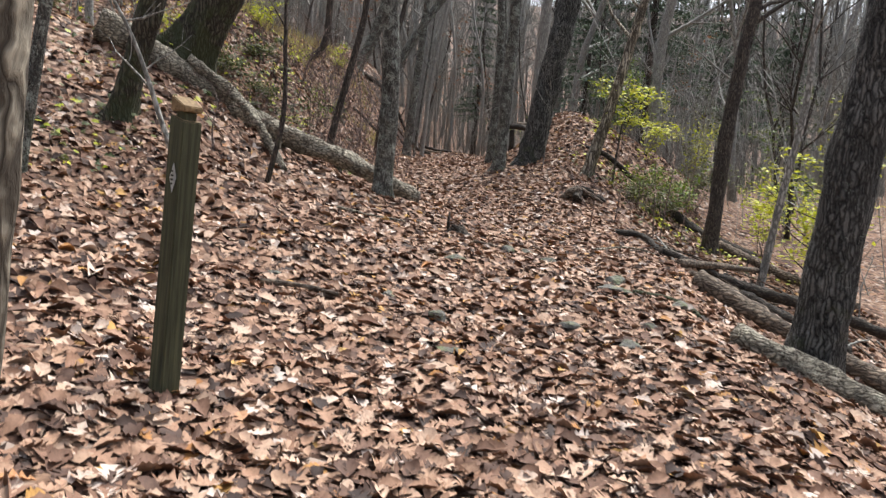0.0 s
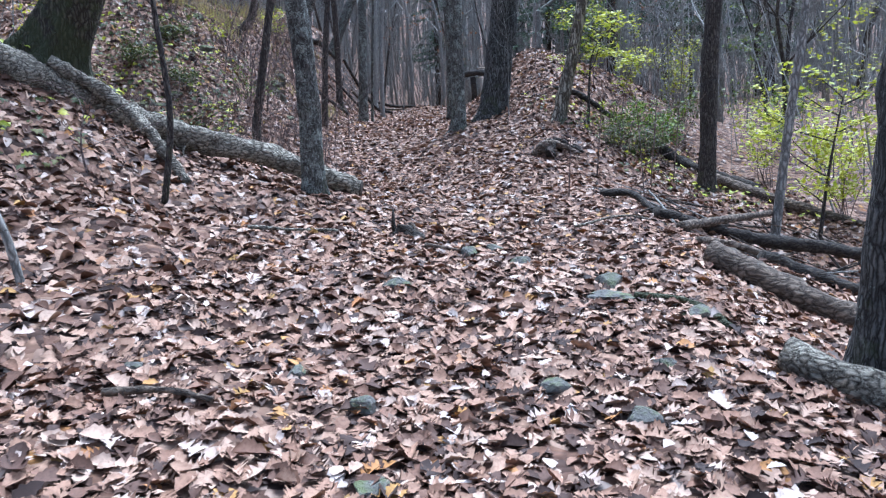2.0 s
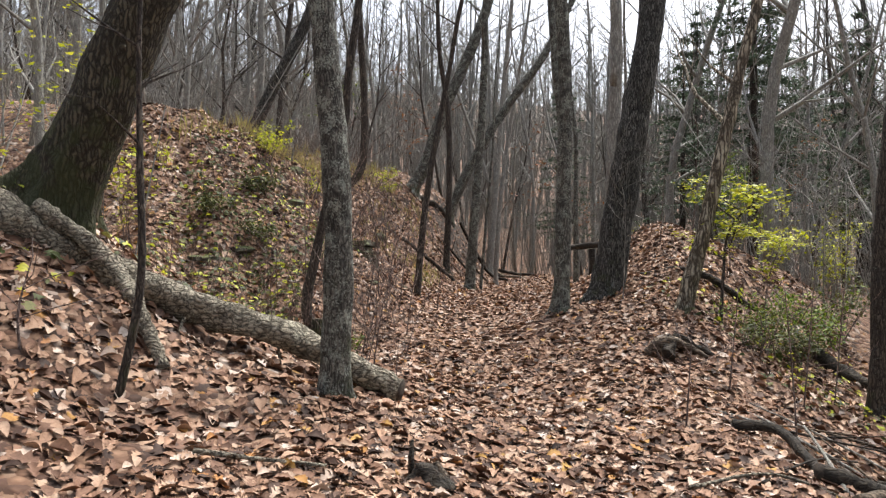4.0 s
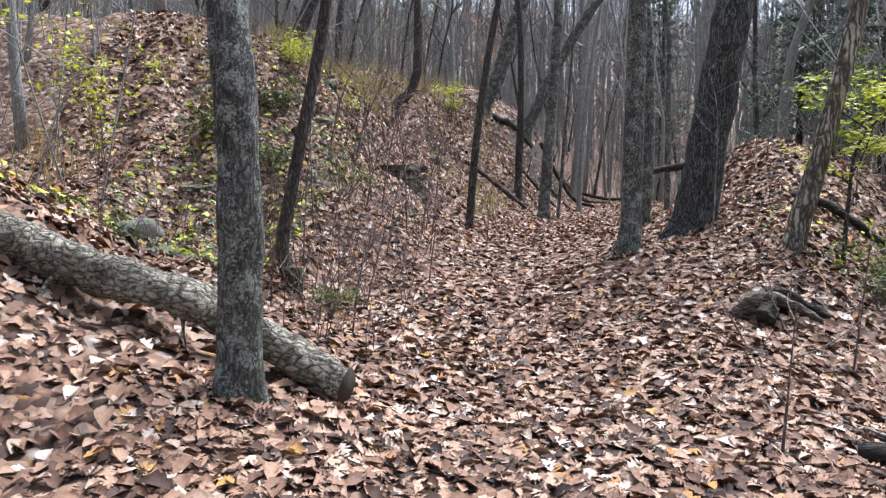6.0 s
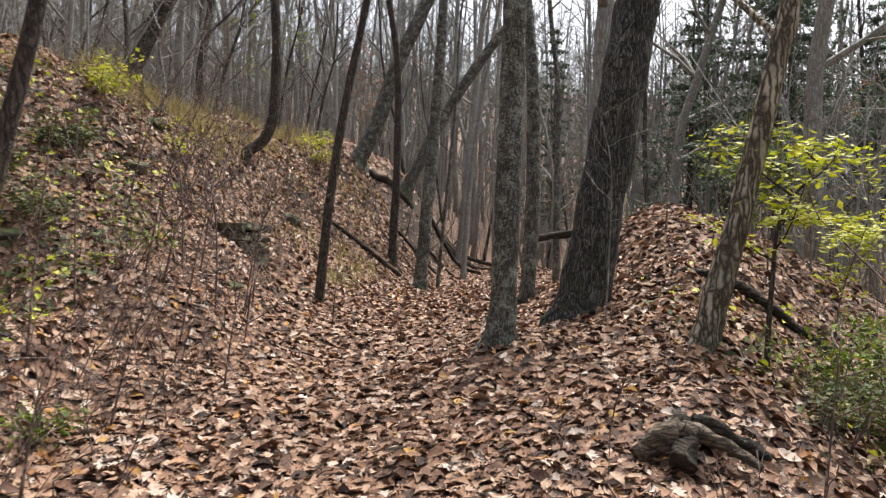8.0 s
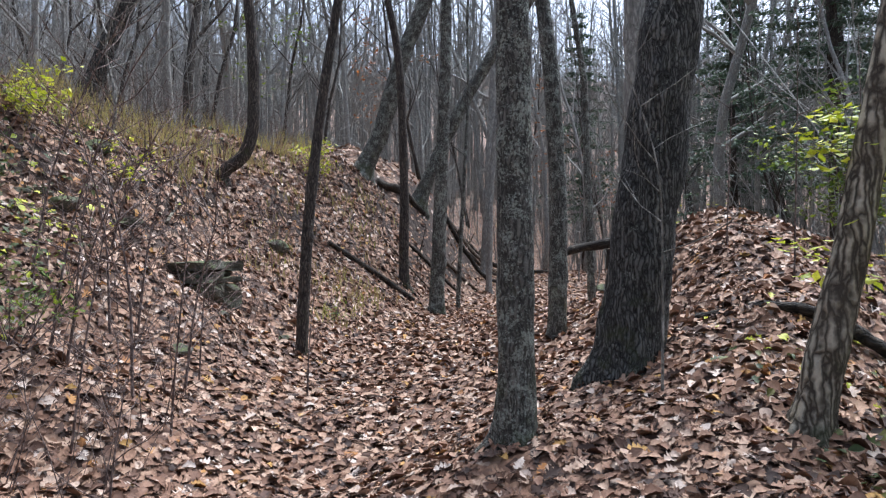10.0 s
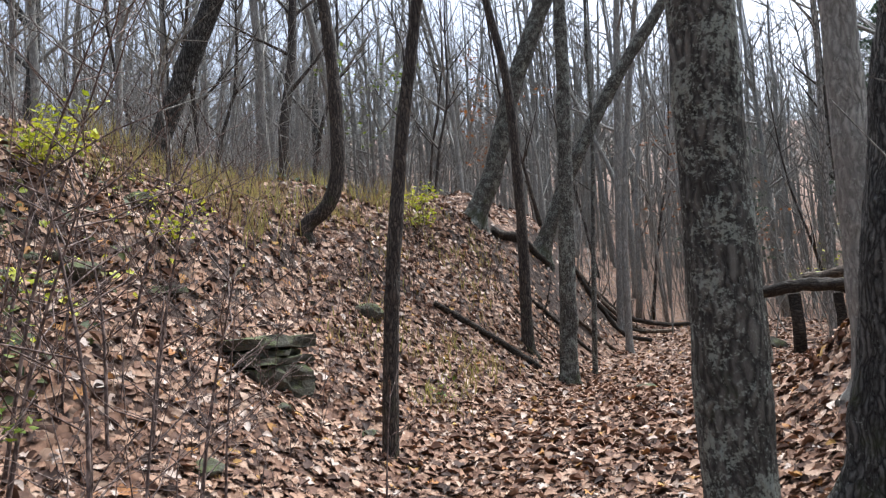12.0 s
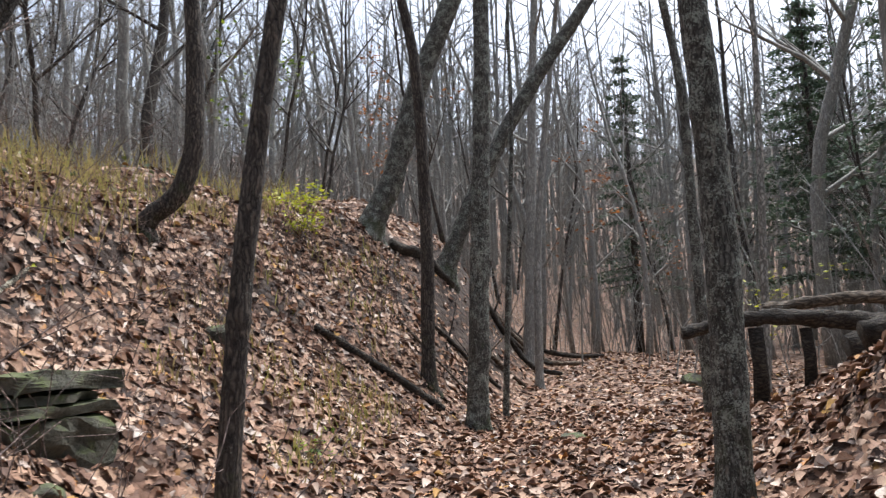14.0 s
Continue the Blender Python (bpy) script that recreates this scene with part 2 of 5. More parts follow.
# ---- the lie of the land ----
def knots(y, ks, vs):
    """A smooth curve through the values vs at the places ks."""
    ks, vs = np.array(ks, float), np.array(vs, float)
    i = np.clip(np.searchsorted(ks, y) - 1, 0, len(ks) - 2)
    h = ks[i + 1] - ks[i]
    u = np.clip((y - ks[i]) / h, 0, 1)
    g = np.gradient(vs, ks)
    return (2 * u**3 - 3 * u**2 + 1) * vs[i] + (u**3 - 2 * u**2 + u) * h * g[i] + (-2 * u**3 + 3 * u**2) * vs[i + 1] + (u**3 - u**2) * h * g[i + 1]


def trail(y):
    return knots(y, [-8, 0, 6, 9.5, 13.4, 17.2, 20, 24, 29, 40], [1.1, 1.4, 1.9, 2.1, 1.4, 0.2, -0.65, -1.2, -1.4, -2.5])


def height(x, y):
    """The ground: the trail's own height, the bank on its west side, the fall and the mound on its east side."""
    x, y = np.asarray(x, float), np.asarray(y, float)
    bed = knots(y, [-4, 3, 8, 13, 18, 23, 28, 38], [-0.54, -0.22, 0.04, 0.45, 0.89, 1.23, 1.32, 1.9])
    rise = knots(y, [0, 6, 10, 14, 18, 23, 30, 40], [0.75, 1.8, 2.86, 1.76, 4.17, 3.58, 3.81, 3.13])
    run = knots(y, [0, 6, 10, 14, 18, 23, 30, 40], [3.0, 6.5, 4.89, 5.77, 4.12, 2.89, 1.7, 2.85])
    bend = knots(y, [0, 9, 16, 24], [1.4, 2.0, 2.27, 2.06])
    crest = knots(y, [0, 8, 14, 19, 24, 40], [2.57, 3.2, 3.35, 3.96, 3.92, 3.7])
    d = x - trail(y)
    u = np.maximum(-d - 0.5, 1e-6) / np.maximum(run, 0.8)
    b = rise * (1 - np.exp(-(u**bend)))
    c = crest + 0.10 * np.maximum(-d - 4, 0)
    z = bed + b - 0.4 * np.logaddexp(0, (b - c) / 0.4) + 0.11 * np.maximum(-d - 7, 0) * (1 - np.exp(-np.maximum(-d - 7, 0) / 20))
    e = np.maximum(d - 0.8, 0)
    z = z + knots(y, [0, 8, 14, 20, 30], [-0.1, -0.59, -0.41, -0.19, -0.08]) * (e * e / (e + 0.8)) * np.exp(-e / 12)
    z = z + 1.15 * np.exp(-(((x - 2.96) / 1.43) ** 2) - ((y - 19.2) / 3.63) ** 2)
    z = z + 1.42 * np.exp(-(((x - 3.8) / 2.25) ** 2) - ((y - 24.2) / 3.4) ** 2)
    for cx, cy, w, a in ((-1.4, 9.3, 0.95, -0.30), (0.9, 7.8, 1.3, 0.14), (-2.1, 16.0, 0.8, 0.25), (3.1, 14.8, 0.9, 0.28), (1.15, 16.3, 0.75, 0.26), (-0.2, 16.7, 0.9, -0.14), (-0.6, 25.8, 1.2, -0.15), (-2.72, 19.5, 0.55, -0.2), (2.35, 21.7, 1.05, 0.5), (4.9, 20.6, 1.6, 0.65)):
        z = z + a * np.exp(-(((x - cx) / w) ** 2) - ((y - cy) / w) ** 2)
    z = z + 0.25 * np.exp(-(((x + 3.3) / 0.9) ** 2) - ((y - 10.6) / 1.0) ** 2)
    far = np.maximum(y - 45, 0)
    return z + 0.22 * far * far / (far + 25) + 6.0 * (1 - np.exp(-np.maximum(np.abs(x) - 45, 0) / 60))


def rough_height(x, y):
    x, y = np.asarray(x, float), np.asarray(y, float)
    w = 0.035 * np.sin(2.1 * x + 1.3 * y) + 0.03 * np.sin(3.7 * y - 1.9 * x + 1) + 0.018 * np.sin(6.3 * x + 4.1 * y + 2) + 0.015 * np.sin(8.7 * y - 5.3 * x)
    d = x - trail(y)
    off = np.clip((np.abs(d) - 0.5) / 2.0, 0.15, 1)
    bank = np.clip((-d - 1.6) / 1.5, 0, 1) * np.clip((9 + d) / 3, 0, 1) * np.clip((y - 11) / 3, 0, 1)
    shelf = 0.11 * np.sin(2.9 * x - 0.8 * y + 1.6 * np.sin(0.9 * y) + 0.5) + 0.07 * np.sin(1.7 * y + 4.6 * x + 1.1 * np.sin(1.9 * y + x)) + 0.05 * np.sin(3.9 * y - 3.1 * x + 2)
    return height(x, y) + w * off + shelf * bank


def spaced(lo, hi, near_lo, near_hi, fine, grow=1.12):
    """Steps that are fine between near_lo and near_hi and grow outwards."""
    mid = list(np.arange(near_lo, near_hi, fine))
    step, a, b = fine, [], []
    p = near_lo
    while p > lo:
        step *= grow
        p -= step
        a.append(p)
    step, p = fine, mid[-1]
    while p < hi:
        step *= grow
        p += step
        b.append(p)
    return np.array(a[::-1] + mid + b)


def mesh_from(name, verts, faces, mats, smooth=True, slots=None):
    me = bpy.data.meshes.new(name)
    me.from_pydata([tuple(p) for p in verts], [], [tuple(f) for f in faces])
    for m in mats:
        me.materials.append(m)
    if smooth:
        me.polygons.foreach_set("use_smooth", [True] * len(me.polygons))
    if slots is not None:
        me.polygons.foreach_set("material_index", slots)
    me.update()
    return me


xs, ys = spaced(-900, 900, -9, 8, 0.13), spaced(-300, 1500, -3, 34, 0.13)
gx, gy = np.meshgrid(xs, ys)
gh = rough_height(gx, gy)
nx, ny = len(xs), len(ys)
idx = np.arange(nx * ny).reshape(ny, nx)
quads = np.stack([idx[:-1, :-1], idx[:-1, 1:], idx[1:, 1:], idx[1:, :-1]], -1).reshape(-1, 4)
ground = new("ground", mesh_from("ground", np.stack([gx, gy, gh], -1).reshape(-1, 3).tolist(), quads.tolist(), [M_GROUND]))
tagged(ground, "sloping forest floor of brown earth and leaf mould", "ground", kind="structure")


def gz(x, y):
    """The height of the ground at one place, from the sheet."""
    i = min(max(int(np.searchsorted(xs, x)) - 1, 0), nx - 2)
    j = min(max(int(np.searchsorted(ys, y)) - 1, 0), ny - 2)
    u, w = (x - xs[i]) / (xs[i + 1] - xs[i]), (y - ys[j]) / (ys[j + 1] - ys[j])
    return float((1 - w) * ((1 - u) * gh[j, i] + u * gh[j, i + 1]) + w * ((1 - u) * gh[j + 1, i] + u * gh[j + 1, i + 1]))


# ---- builders ----
def part(name, me, parent, label=""):
    ob = new(name, me)
    ob.parent = parent
    if label:
        ob["label"] = label
    return ob


def thing(name, place, label, category, group="", kind=""):
    ob = new(name)
    ob.empty_display_size = 0.1
    ob.location = place
    return tagged(ob, label, category, group, kind)


def curve_points(pts, n):
    """n points along a smooth curve through pts."""
    pts = np.array(pts, float)
    if len(pts) == 2:
        return pts[0] + (pts[1] - pts[0]) * np.linspace(0, 1, n)[:, None]
    s = np.r_[0, np.cumsum(np.linalg.norm(np.diff(pts, axis=0), axis=1))]
    q = np.linspace(0, s[-1], n)
    return np.stack([knots(q, s, pts[:, k]) for k in range(3)], -1)


class Tube:
    """Gathers tapered tubes, leaves and caps into one mesh."""

    def __init__(self):
        self.v, self.f, self.slot = [], [], []

    def add(self, pts, radii, segs=8, lump=0.0, rng=random, cap=True, slot=0, cap_slot=None, rough=0.0):
        pts = np.array(pts, float)
        n = len(pts)
        radii = np.broadcast_to(radii, n)
        base = len(self.v)
        tang = np.gradient(pts, axis=0)
        tang /= np.linalg.norm(tang, axis=1)[:, None] + 1e-9
        ref = np.array([1.0, 0, 0]) if abs(tang[0][0]) < 0.8 else np.array([0, 1.0, 0])
        ph = [rng.uniform(0, 6.28) for _ in range(4)]
        for i in range(n):
            a = np.cross(tang[i], ref)
            a /= np.linalg.norm(a) + 1e-9
            b = np.cross(tang[i], a)
            for k in range(segs):
                an = 2 * math.pi * k / segs
                r = radii[i]
                if lump:
                    r *= 1 + lump * (math.sin(3 * an + ph[0] + i * 0.35) * 0.5 + math.sin(2 * an - ph[1] + i * 0.8) * 0.4 + math.sin(5 * an + ph[2] - i * 1.7) * 0.3)
                at = pts[i] + r * (math.cos(an) * a + math.sin(an) * b)
                if rough:
                    w = Vector(at)
                    at = pts[i] + r * (1 + rough * (noise.noise(w * 5) + 0.6 * noise.noise(w * 14) + 0.35 * noise.noise(w * 33))) * (math.cos(an) * a + math.sin(an) * b)
                self.v.append(tuple(at))
        for i in range(n - 1):
            for k in range(segs):
                k2 = (k + 1) % segs
                self.f.append((base + i * segs + k, base + i * segs + k2, base + (i + 1) * segs + k2, base + (i + 1) * segs + k))
                self.slot.append(slot)
        if cap:
            cs = slot if cap_slot is None else cap_slot
            self.f.append(tuple(base + k for k in range(segs))[::-1])
            self.f.append(tuple(base + (n - 1) * segs + k for k in range(segs)))
            self.slot += [cs, cs]
        return self

    def leaf(self, p, size, way, rng=random, slot=0, lie=0.5):
        """A small folded leaf."""
        d = Vector((rng.gauss(0, 1), rng.gauss(0, 1), rng.gauss(0, lie) + way)).normalized()
        s = d.cross(Vector((rng.gauss(0, 0.3), rng.gauss(0, 0.3), 1))).normalized()
        u = d.cross(s)
        p = Vector(p)
        b = len(self.v)
        self.v += [tuple(p), tuple(p + d * size * 0.5 + s * size * 0.3 + u * size * 0.08), tuple(p + d * size), tuple(p + d * size * 0.5 - s * size * 0.3 + u * size * 0.08)]
        self.f += [(b, b + 1, b + 2), (b, b + 2, b + 3)]
        self.slot += [slot, slot]

    def mesh(self, name, mats, smooth=True):
        return mesh_from(name, self.v, self.f, mats, smooth, self.slot)


def limb(tube, start, way, length, r, rng, depth=2, segs=6, step=0.35):
    """A bare limb that forks into twigs."""
    n = max(4 if step < 0.5 else 2, int(length / step))
    pts, d, p = [np.array(start, float)], np.array(way, float), np.array(start, float)
    d /= np.linalg.norm(d)
    for _ in range(n):
        d = d + np.array([rng.gauss(0, 0.13), rng.gauss(0, 0.13), rng.gauss(0.05, 0.10)])
        d /= np.linalg.norm(d)
        p = p + d * length / n
        pts.append(p)
    tube.add(pts, np.linspace(r, max(r * 0.18, 0.003), n + 1), segs, 0.08, rng, cap=False)
    if depth:
        for _ in range(int(2 + length * (1.5 if depth > 1 else 1.2))):
            i = rng.randrange(max(1, n // 3), n + 1)
            side = np.array([rng.gauss(0, 1), rng.gauss(0, 1), rng.gauss(0.25, 0.6)])
            w = (pts[min(i, n)] - pts[max(i - 1, 0)]) * n / length + 0.9 * side / np.linalg.norm(side)
            limb(tube, pts[i], w, length * rng.uniform(0.25, 0.5), r * 0.42 * (1 - 0.5 * i / n), rng, depth - 1, 4 if depth > 1 else 3, step)


def tree(name, label, pts, r, mat, tall=13.0, limbs=7, low=0.45, seed=1, segs=14, flare=0.7, top_r=0.25, group="", depth=2):
    """A leafless tree whose trunk follows pts and goes on upward to its height."""
    rng = random.Random(seed)
    pts = [np.array(p, float) for p in pts]
    base = pts[0].copy()
    base[2] = gz(base[0], base[1]) - 0.08
    pts[0] = base
    if tall:
        last, d = pts[-1], pts[-1] - pts[-2]
        d = d / np.linalg.norm(d)
        while last[2] < base[2] + tall:
            d = d * 0.85 + np.array([rng.gauss(0, 0.05), rng.gauss(0, 0.05), 0.16])
            d /= np.linalg.norm(d)
            last = last + d * 1.6
            pts.append(last)
    full = curve_points(pts, max(12, int(len(pts) * 6)))
    full = np.vstack([full[0], full[0] + (full[1] - full[0]) * 0.12, full[0] + (full[1] - full[0]) * 0.3, full[0] + (full[1] - full[0]) * 0.6, full[1:]])
    ob = thing(name, tuple(base), label, "tree", group)
    n = len(full)
    rad = r * (1 - (1 - top_r) * np.linspace(0, 1, n) ** 1.1)
    rel = full - base
    root = rel[1] - rel[0]
    root = root / (np.linalg.norm(root) + 1e-9)
    rel, rad = np.vstack([rel[0] - root * r * 2.2, rel]), np.r_[rad[0] * 1.1, rad]
    part("trunk", trunk_mesh(rel, rad, r, segs * 2 + 4, flare, mat, rng), ob)
    for k in range(limbs):
        i = int(n * (low + (1 - low) * (k + rng.random()) / max(limbs, 1)))
        i = min(i, n - 2)
        an = rng.uniform(0, 6.28)
        way = np.array([math.cos(an), math.sin(an), rng.uniform(0.3, 1.1)])
        t = Tube()
        limb(t, rel[i], way, rng.uniform(1.2, 3.2) * (1.2 - 0.5 * i / n) * min(1.3, 0.5 + r * 4), rad[i] * rng.uniform(0.3, 0.5), rng, depth)
        part("limb", t.mesh("limb", [mat]), ob)
    return ob


def trunk_mesh(rel, rad, r, segs, flare, mat, rng):
    """A trunk with root flare, swellings, knots and uneven bark, finest near its foot."""
    s = np.r_[0, np.cumsum(np.linalg.norm(np.diff(rel, axis=0), axis=1))]
    q = np.r_[np.arange(0, min(4.2, s[-1]), max(0.035, r * 0.25)), np.arange(min(4.2, s[-1]), s[-1], 0.3), s[-1]]
    pts = np.stack([np.interp(q, s, rel[:, k]) for k in range(3)], -1)
    rr = np.interp(q, s, rad)
    tang = np.gradient(pts, axis=0)
    tang /= np.linalg.norm(tang, axis=1)[:, None] + 1e-9
    a = np.cross(tang, [0.0, 1.0, 0.0])
    a /= np.linalg.norm(a, axis=1)[:, None] + 1e-9
    b = np.cross(tang, a)
    an = np.linspace(0, 2 * math.pi, segs, endpoint=False)
    n = len(q)
    h = np.maximum(pts[:, 2], -0.05)
    ph, lobes = rng.uniform(0, 6.28), rng.choice((3, 4, 5))
    lobe = 0.3 + 0.7 * np.maximum(0, np.sin(lobes * an + ph + 0.6 * np.sin(an + ph))) ** 1.5
    mul = 1 + flare * 1.5 * np.exp(-h / (0.05 + 0.7 * r))[:, None] * lobe[None]
    for _ in range(9):
        h0, a0, big = rng.uniform(0.4, 6), rng.uniform(0, 6.28), rng.uniform(0.08, 0.22)
        gap = (an - a0 + math.pi) % (2 * math.pi) - math.pi
        mul = mul + big * np.exp(-((h - h0) / (0.8 * r)) ** 2)[:, None] * np.exp(-((gap / 0.45) ** 2))[None]
    flat = pts[:, None] + rr[:, None, None] * (np.cos(an)[None, :, None] * a[:, None] + np.sin(an)[None, :, None] * b[:, None])
    off = Vector((rng.uniform(0, 30), rng.uniform(0, 30), 0))
    lump = np.array([0.10 * noise.noise(Vector(p) * 2.6 + off) + 0.06 * noise.noise(Vector((p[0] * 20, p[1] * 20, p[2] * 5)) + off) for p in flat.reshape(-1, 3)]).reshape(n, segs)
    mul = mul + lump
    v = pts[:, None] + (rr[:, None] * mul)[..., None] * (np.cos(an)[None, :, None] * a[:, None] + np.sin(an)[None, :, None] * b[:, None])
    idx = np.arange(n * segs).reshape(n, segs)
    f = np.stack([idx[:-1], np.roll(idx, -1, 1)[:-1], np.roll(idx, -1, 1)[1:], idx[1:]], -1).reshape(-1, 4)
    return mesh_from("trunk", v.reshape(-1, 3).tolist(), f.tolist() + [idx[-1].tolist()], [mat])


def sticks_mesh(name, p0, p1, r0, r1, mats):
    """Thin three-sided tapered sticks from p0 to p1, all in one mesh."""
    p0, p1 = np.asarray(p0, float), np.asarray(p1, float)
    r0, r1 = np.broadcast_to(r0, len(p0)), np.broadcast_to(r1, len(p0))
    w = p1 - p0
    w /= np.linalg.norm(w, axis=1)[:, None] + 1e-9
    ref = np.where(np.abs(w[:, :1]) < 0.8, [[1.0, 0, 0]], [[0, 1.0, 0]])
    a = np.cross(w, ref)
    a /= np.linalg.norm(a, axis=1)[:, None] + 1e-9
    b = np.cross(w, a)
    ring = [math.cos(t) * a + math.sin(t) * b for t in (0, 2.094, 4.189)]
    v = np.stack([p0 + r0[:, None] * o for o in ring] + [p1 + r1[:, None] * o for o in ring], 1).reshape(-1, 3)
    k = np.arange(len(p0))[:, None, None] * 6
    f = (k + np.array([[0, 1, 4, 3], [1, 2, 5, 4], [2, 0, 3, 5]])[None]).reshape(-1, 4)
    me = bpy.data.meshes.new(name)
    me.vertices.add(len(v))
    me.vertices.foreach_set("co", v.ravel())
    me.loops.add(f.size)
    me.loops.foreach_set("vertex_index", f.ravel().astype(np.int32))
    me.polygons.add(len(f))
    me.polygons.foreach_set("loop_start", np.arange(0, f.size, 4, dtype=np.int32))
    me.polygons.foreach_set("loop_total", np.full(len(f), 4, dtype=np.int32))
    me.polygons.foreach_set("use_smooth", [True] * len(f))
    for m in mats:
        me.materials.append(m)
    me.update()
    me.validate()
    return me


def log(name, label, pts, r0, r1, mat, cut=None, segs=16, lump=0.07, seed=3, stubs=()):
    rng = random.Random(seed)
    full = curve_points(pts, max(10, int(sum(np.linalg.norm(np.subtract(p, q)) for p, q in zip(pts, pts[1:])) / max(0.05, r0 * 0.7))))
    full = full + np.array([[rng.gauss(0, 0.006), rng.gauss(0, 0.006), rng.gauss(0, 0.005)] for _ in full]) * (r0 / 0.1)
    base = full[0].copy()
    ob = thing(name, tuple(base), label, "log")
    part("stem", Tube().add(full - base, np.linspace(r0, r1, len(full)), segs, lump, rng, cap_slot=1, rough=0.22).mesh("stem", [mat, cut or mat]), ob)
    for at, way, length, r in stubs:
        t = Tube()
        limb(t, full[int(at * (len(full) - 1))] - base, way, length, r, rng, 0)
        part("branch_stub", t.mesh("branch_stub", [mat]), ob)
    return ob


def sapling(name, label, pts, r, mat=None, twigs=6, seed=1, low=0.3, leaves=None, nleaf=0, size=0.06, group="", category="sapling", twig_len=0.6):
    """A thin young tree or shrub stem with side twigs and, where it keeps them, leaves."""
    rng = random.Random(seed)
    pts = [np.array(p, float) for p in pts]
    pts[0][2] = gz(pts[0][0], pts[0][1]) - 0.04
    full = curve_points(pts, 6 * len(pts))
    base = full[0].copy()
    rel = full - base
    ob = thing(name, tuple(base), label, category, group)
    part("stem", Tube().add(rel, np.linspace(r, r * 0.3, len(rel)), 7, 0.05, rng).mesh("stem", [mat or M_TWIG]), ob)
    tips = []
    for k in range(twigs):
        i = int(len(rel) * (low + (1 - low) * (k + rng.random()) / twigs)) if twigs else 0
        i = min(i, len(rel) - 1)
        an = rng.uniform(0, 6.28)
        t = Tube()
        limb(t, rel[i], (math.cos(an), math.sin(an), rng.uniform(0.2, 0.9)), twig_len * rng.uniform(0.6, 1.3), max(r * 0.4, 0.003), rng, 1, 4)
        part("twig", t.mesh("twig", [mat or M_TWIG]), ob)
        tips += t.v
    if leaves and nleaf and tips:
        t = Tube()
        for _ in range(nleaf):
            p = np.array(rng.choice(tips)) + [rng.gauss(0, 0.09), rng.gauss(0, 0.09), rng.gauss(0, 0.015)]
            t.leaf(p, size * rng.uniform(0.7, 1.4), -0.1, rng, lie=0.25)
        part("foliage", t.mesh("foliage", [leaves], False), ob)
    return ob


def shrub(label, place, size, leaves, nleaf=350, leaf=0.05, stems=8, seed=1, flat=1.0, lift=0.3, category="shrub"):
    """A shrub of several stems with small leaves in layers."""
    rng = random.Random(seed)
    x, y = place
    base = (x, y, gz(x, y) - 0.03)
    ob = thing("shrub", base, label, category)
    tips = []
    for _ in range(stems):
        an = rng.uniform(0, 6.28)
        t = Tube()
        limb(t, (rng.gauss(0, 0.06), rng.gauss(0, 0.06), 0), (0.7 * math.cos(an) * size[0], 0.7 * math.sin(an) * size[0], size[1]), rng.uniform(0.7, 1.1) * size[1], 0.008, rng, 2, 4)
        part("stem", t.mesh("stem", [M_TWIG]), ob)
        tips += [q for q in t.v if q[2] > lift * size[1]]
    t = Tube()
    for _ in range(int(nleaf * 1.5)):
        p = np.array(rng.choice(tips)) + [rng.gauss(0, 0.08), rng.gauss(0, 0.08), rng.gauss(0, 0.035 * flat)]
        t.leaf(p, leaf * rng.uniform(0.6, 1.4), -0.15, rng)
    part("foliage", t.mesh("foliage", [leaves], False), ob)
    return ob


def rock(label, place, size, seed=1, mat=None, sink=0.35, name="rock", turn=0.0):
    rng = random.Random(seed)
    bm = bmesh.new()
    bmesh.ops.create_icosphere(bm, subdivisions=3, radius=1.0)
    off = Vector((rng.uniform(0, 50), rng.uniform(0, 50), rng.uniform(0, 50)))
    cuts = [(Vector((rng.gauss(0, 1), rng.gauss(0, 1), rng.gauss(0, 0.8))).normalized(), rng.uniform(0.55, 0.85)) for _ in range(9)]
    for q in bm.verts:
        n = q.co.normalized()
        c = n * (1 + 0.25 * noise.noise(n * 1.3 + off))
        for w, d in cuts:
            over = c.dot(w) - d
            if over > 0:
                c = c - w * over
        c = c + n * (0.05 * noise.noise(n * 5 + off))
        q.co = Vector((c.x * size[0], c.y * size[1], c.z * size[2]))
    me = bpy.data.meshes.new(name)
    bm.to_mesh(me)
    bm.free()
    me.materials.append(mat or M_STONE)
    ob = new(name, me)
    x, y = place[:2]
    z = place[2] if len(place) > 2 else gz(x, y) + size[2] * (1 - 2 * sink)
    ob.matrix_world = pose(x, y, z, rng.uniform(-8, 8), rng.uniform(-8, 8), turn or rng.uniform(0, 360))
    return tagged(ob, label, "rock")


# ---- trees beside the trail ----
tree("tree", "grey-barked straight tree beside the cut end of a fallen log", [(-0.27, 10.36, 0.6), (-0.25, 10.33, 1.9), (-0.40, 10.3, 3.44)], 0.125, M_BARK_GREY, 13, 7, 0.4, 11)
tree("tree", "slim grey tree with lichen standing close beside the trail", [(1.10, 16.25, 1.05), (1.12, 16.25, 2.7), (1.12, 16.24, 4.6)], 0.126, M_BARK_GREY, 14, 7, 0.45, 12)
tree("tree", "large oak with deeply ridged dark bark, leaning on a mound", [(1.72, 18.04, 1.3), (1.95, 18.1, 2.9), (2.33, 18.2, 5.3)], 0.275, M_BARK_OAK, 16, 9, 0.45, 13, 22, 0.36)
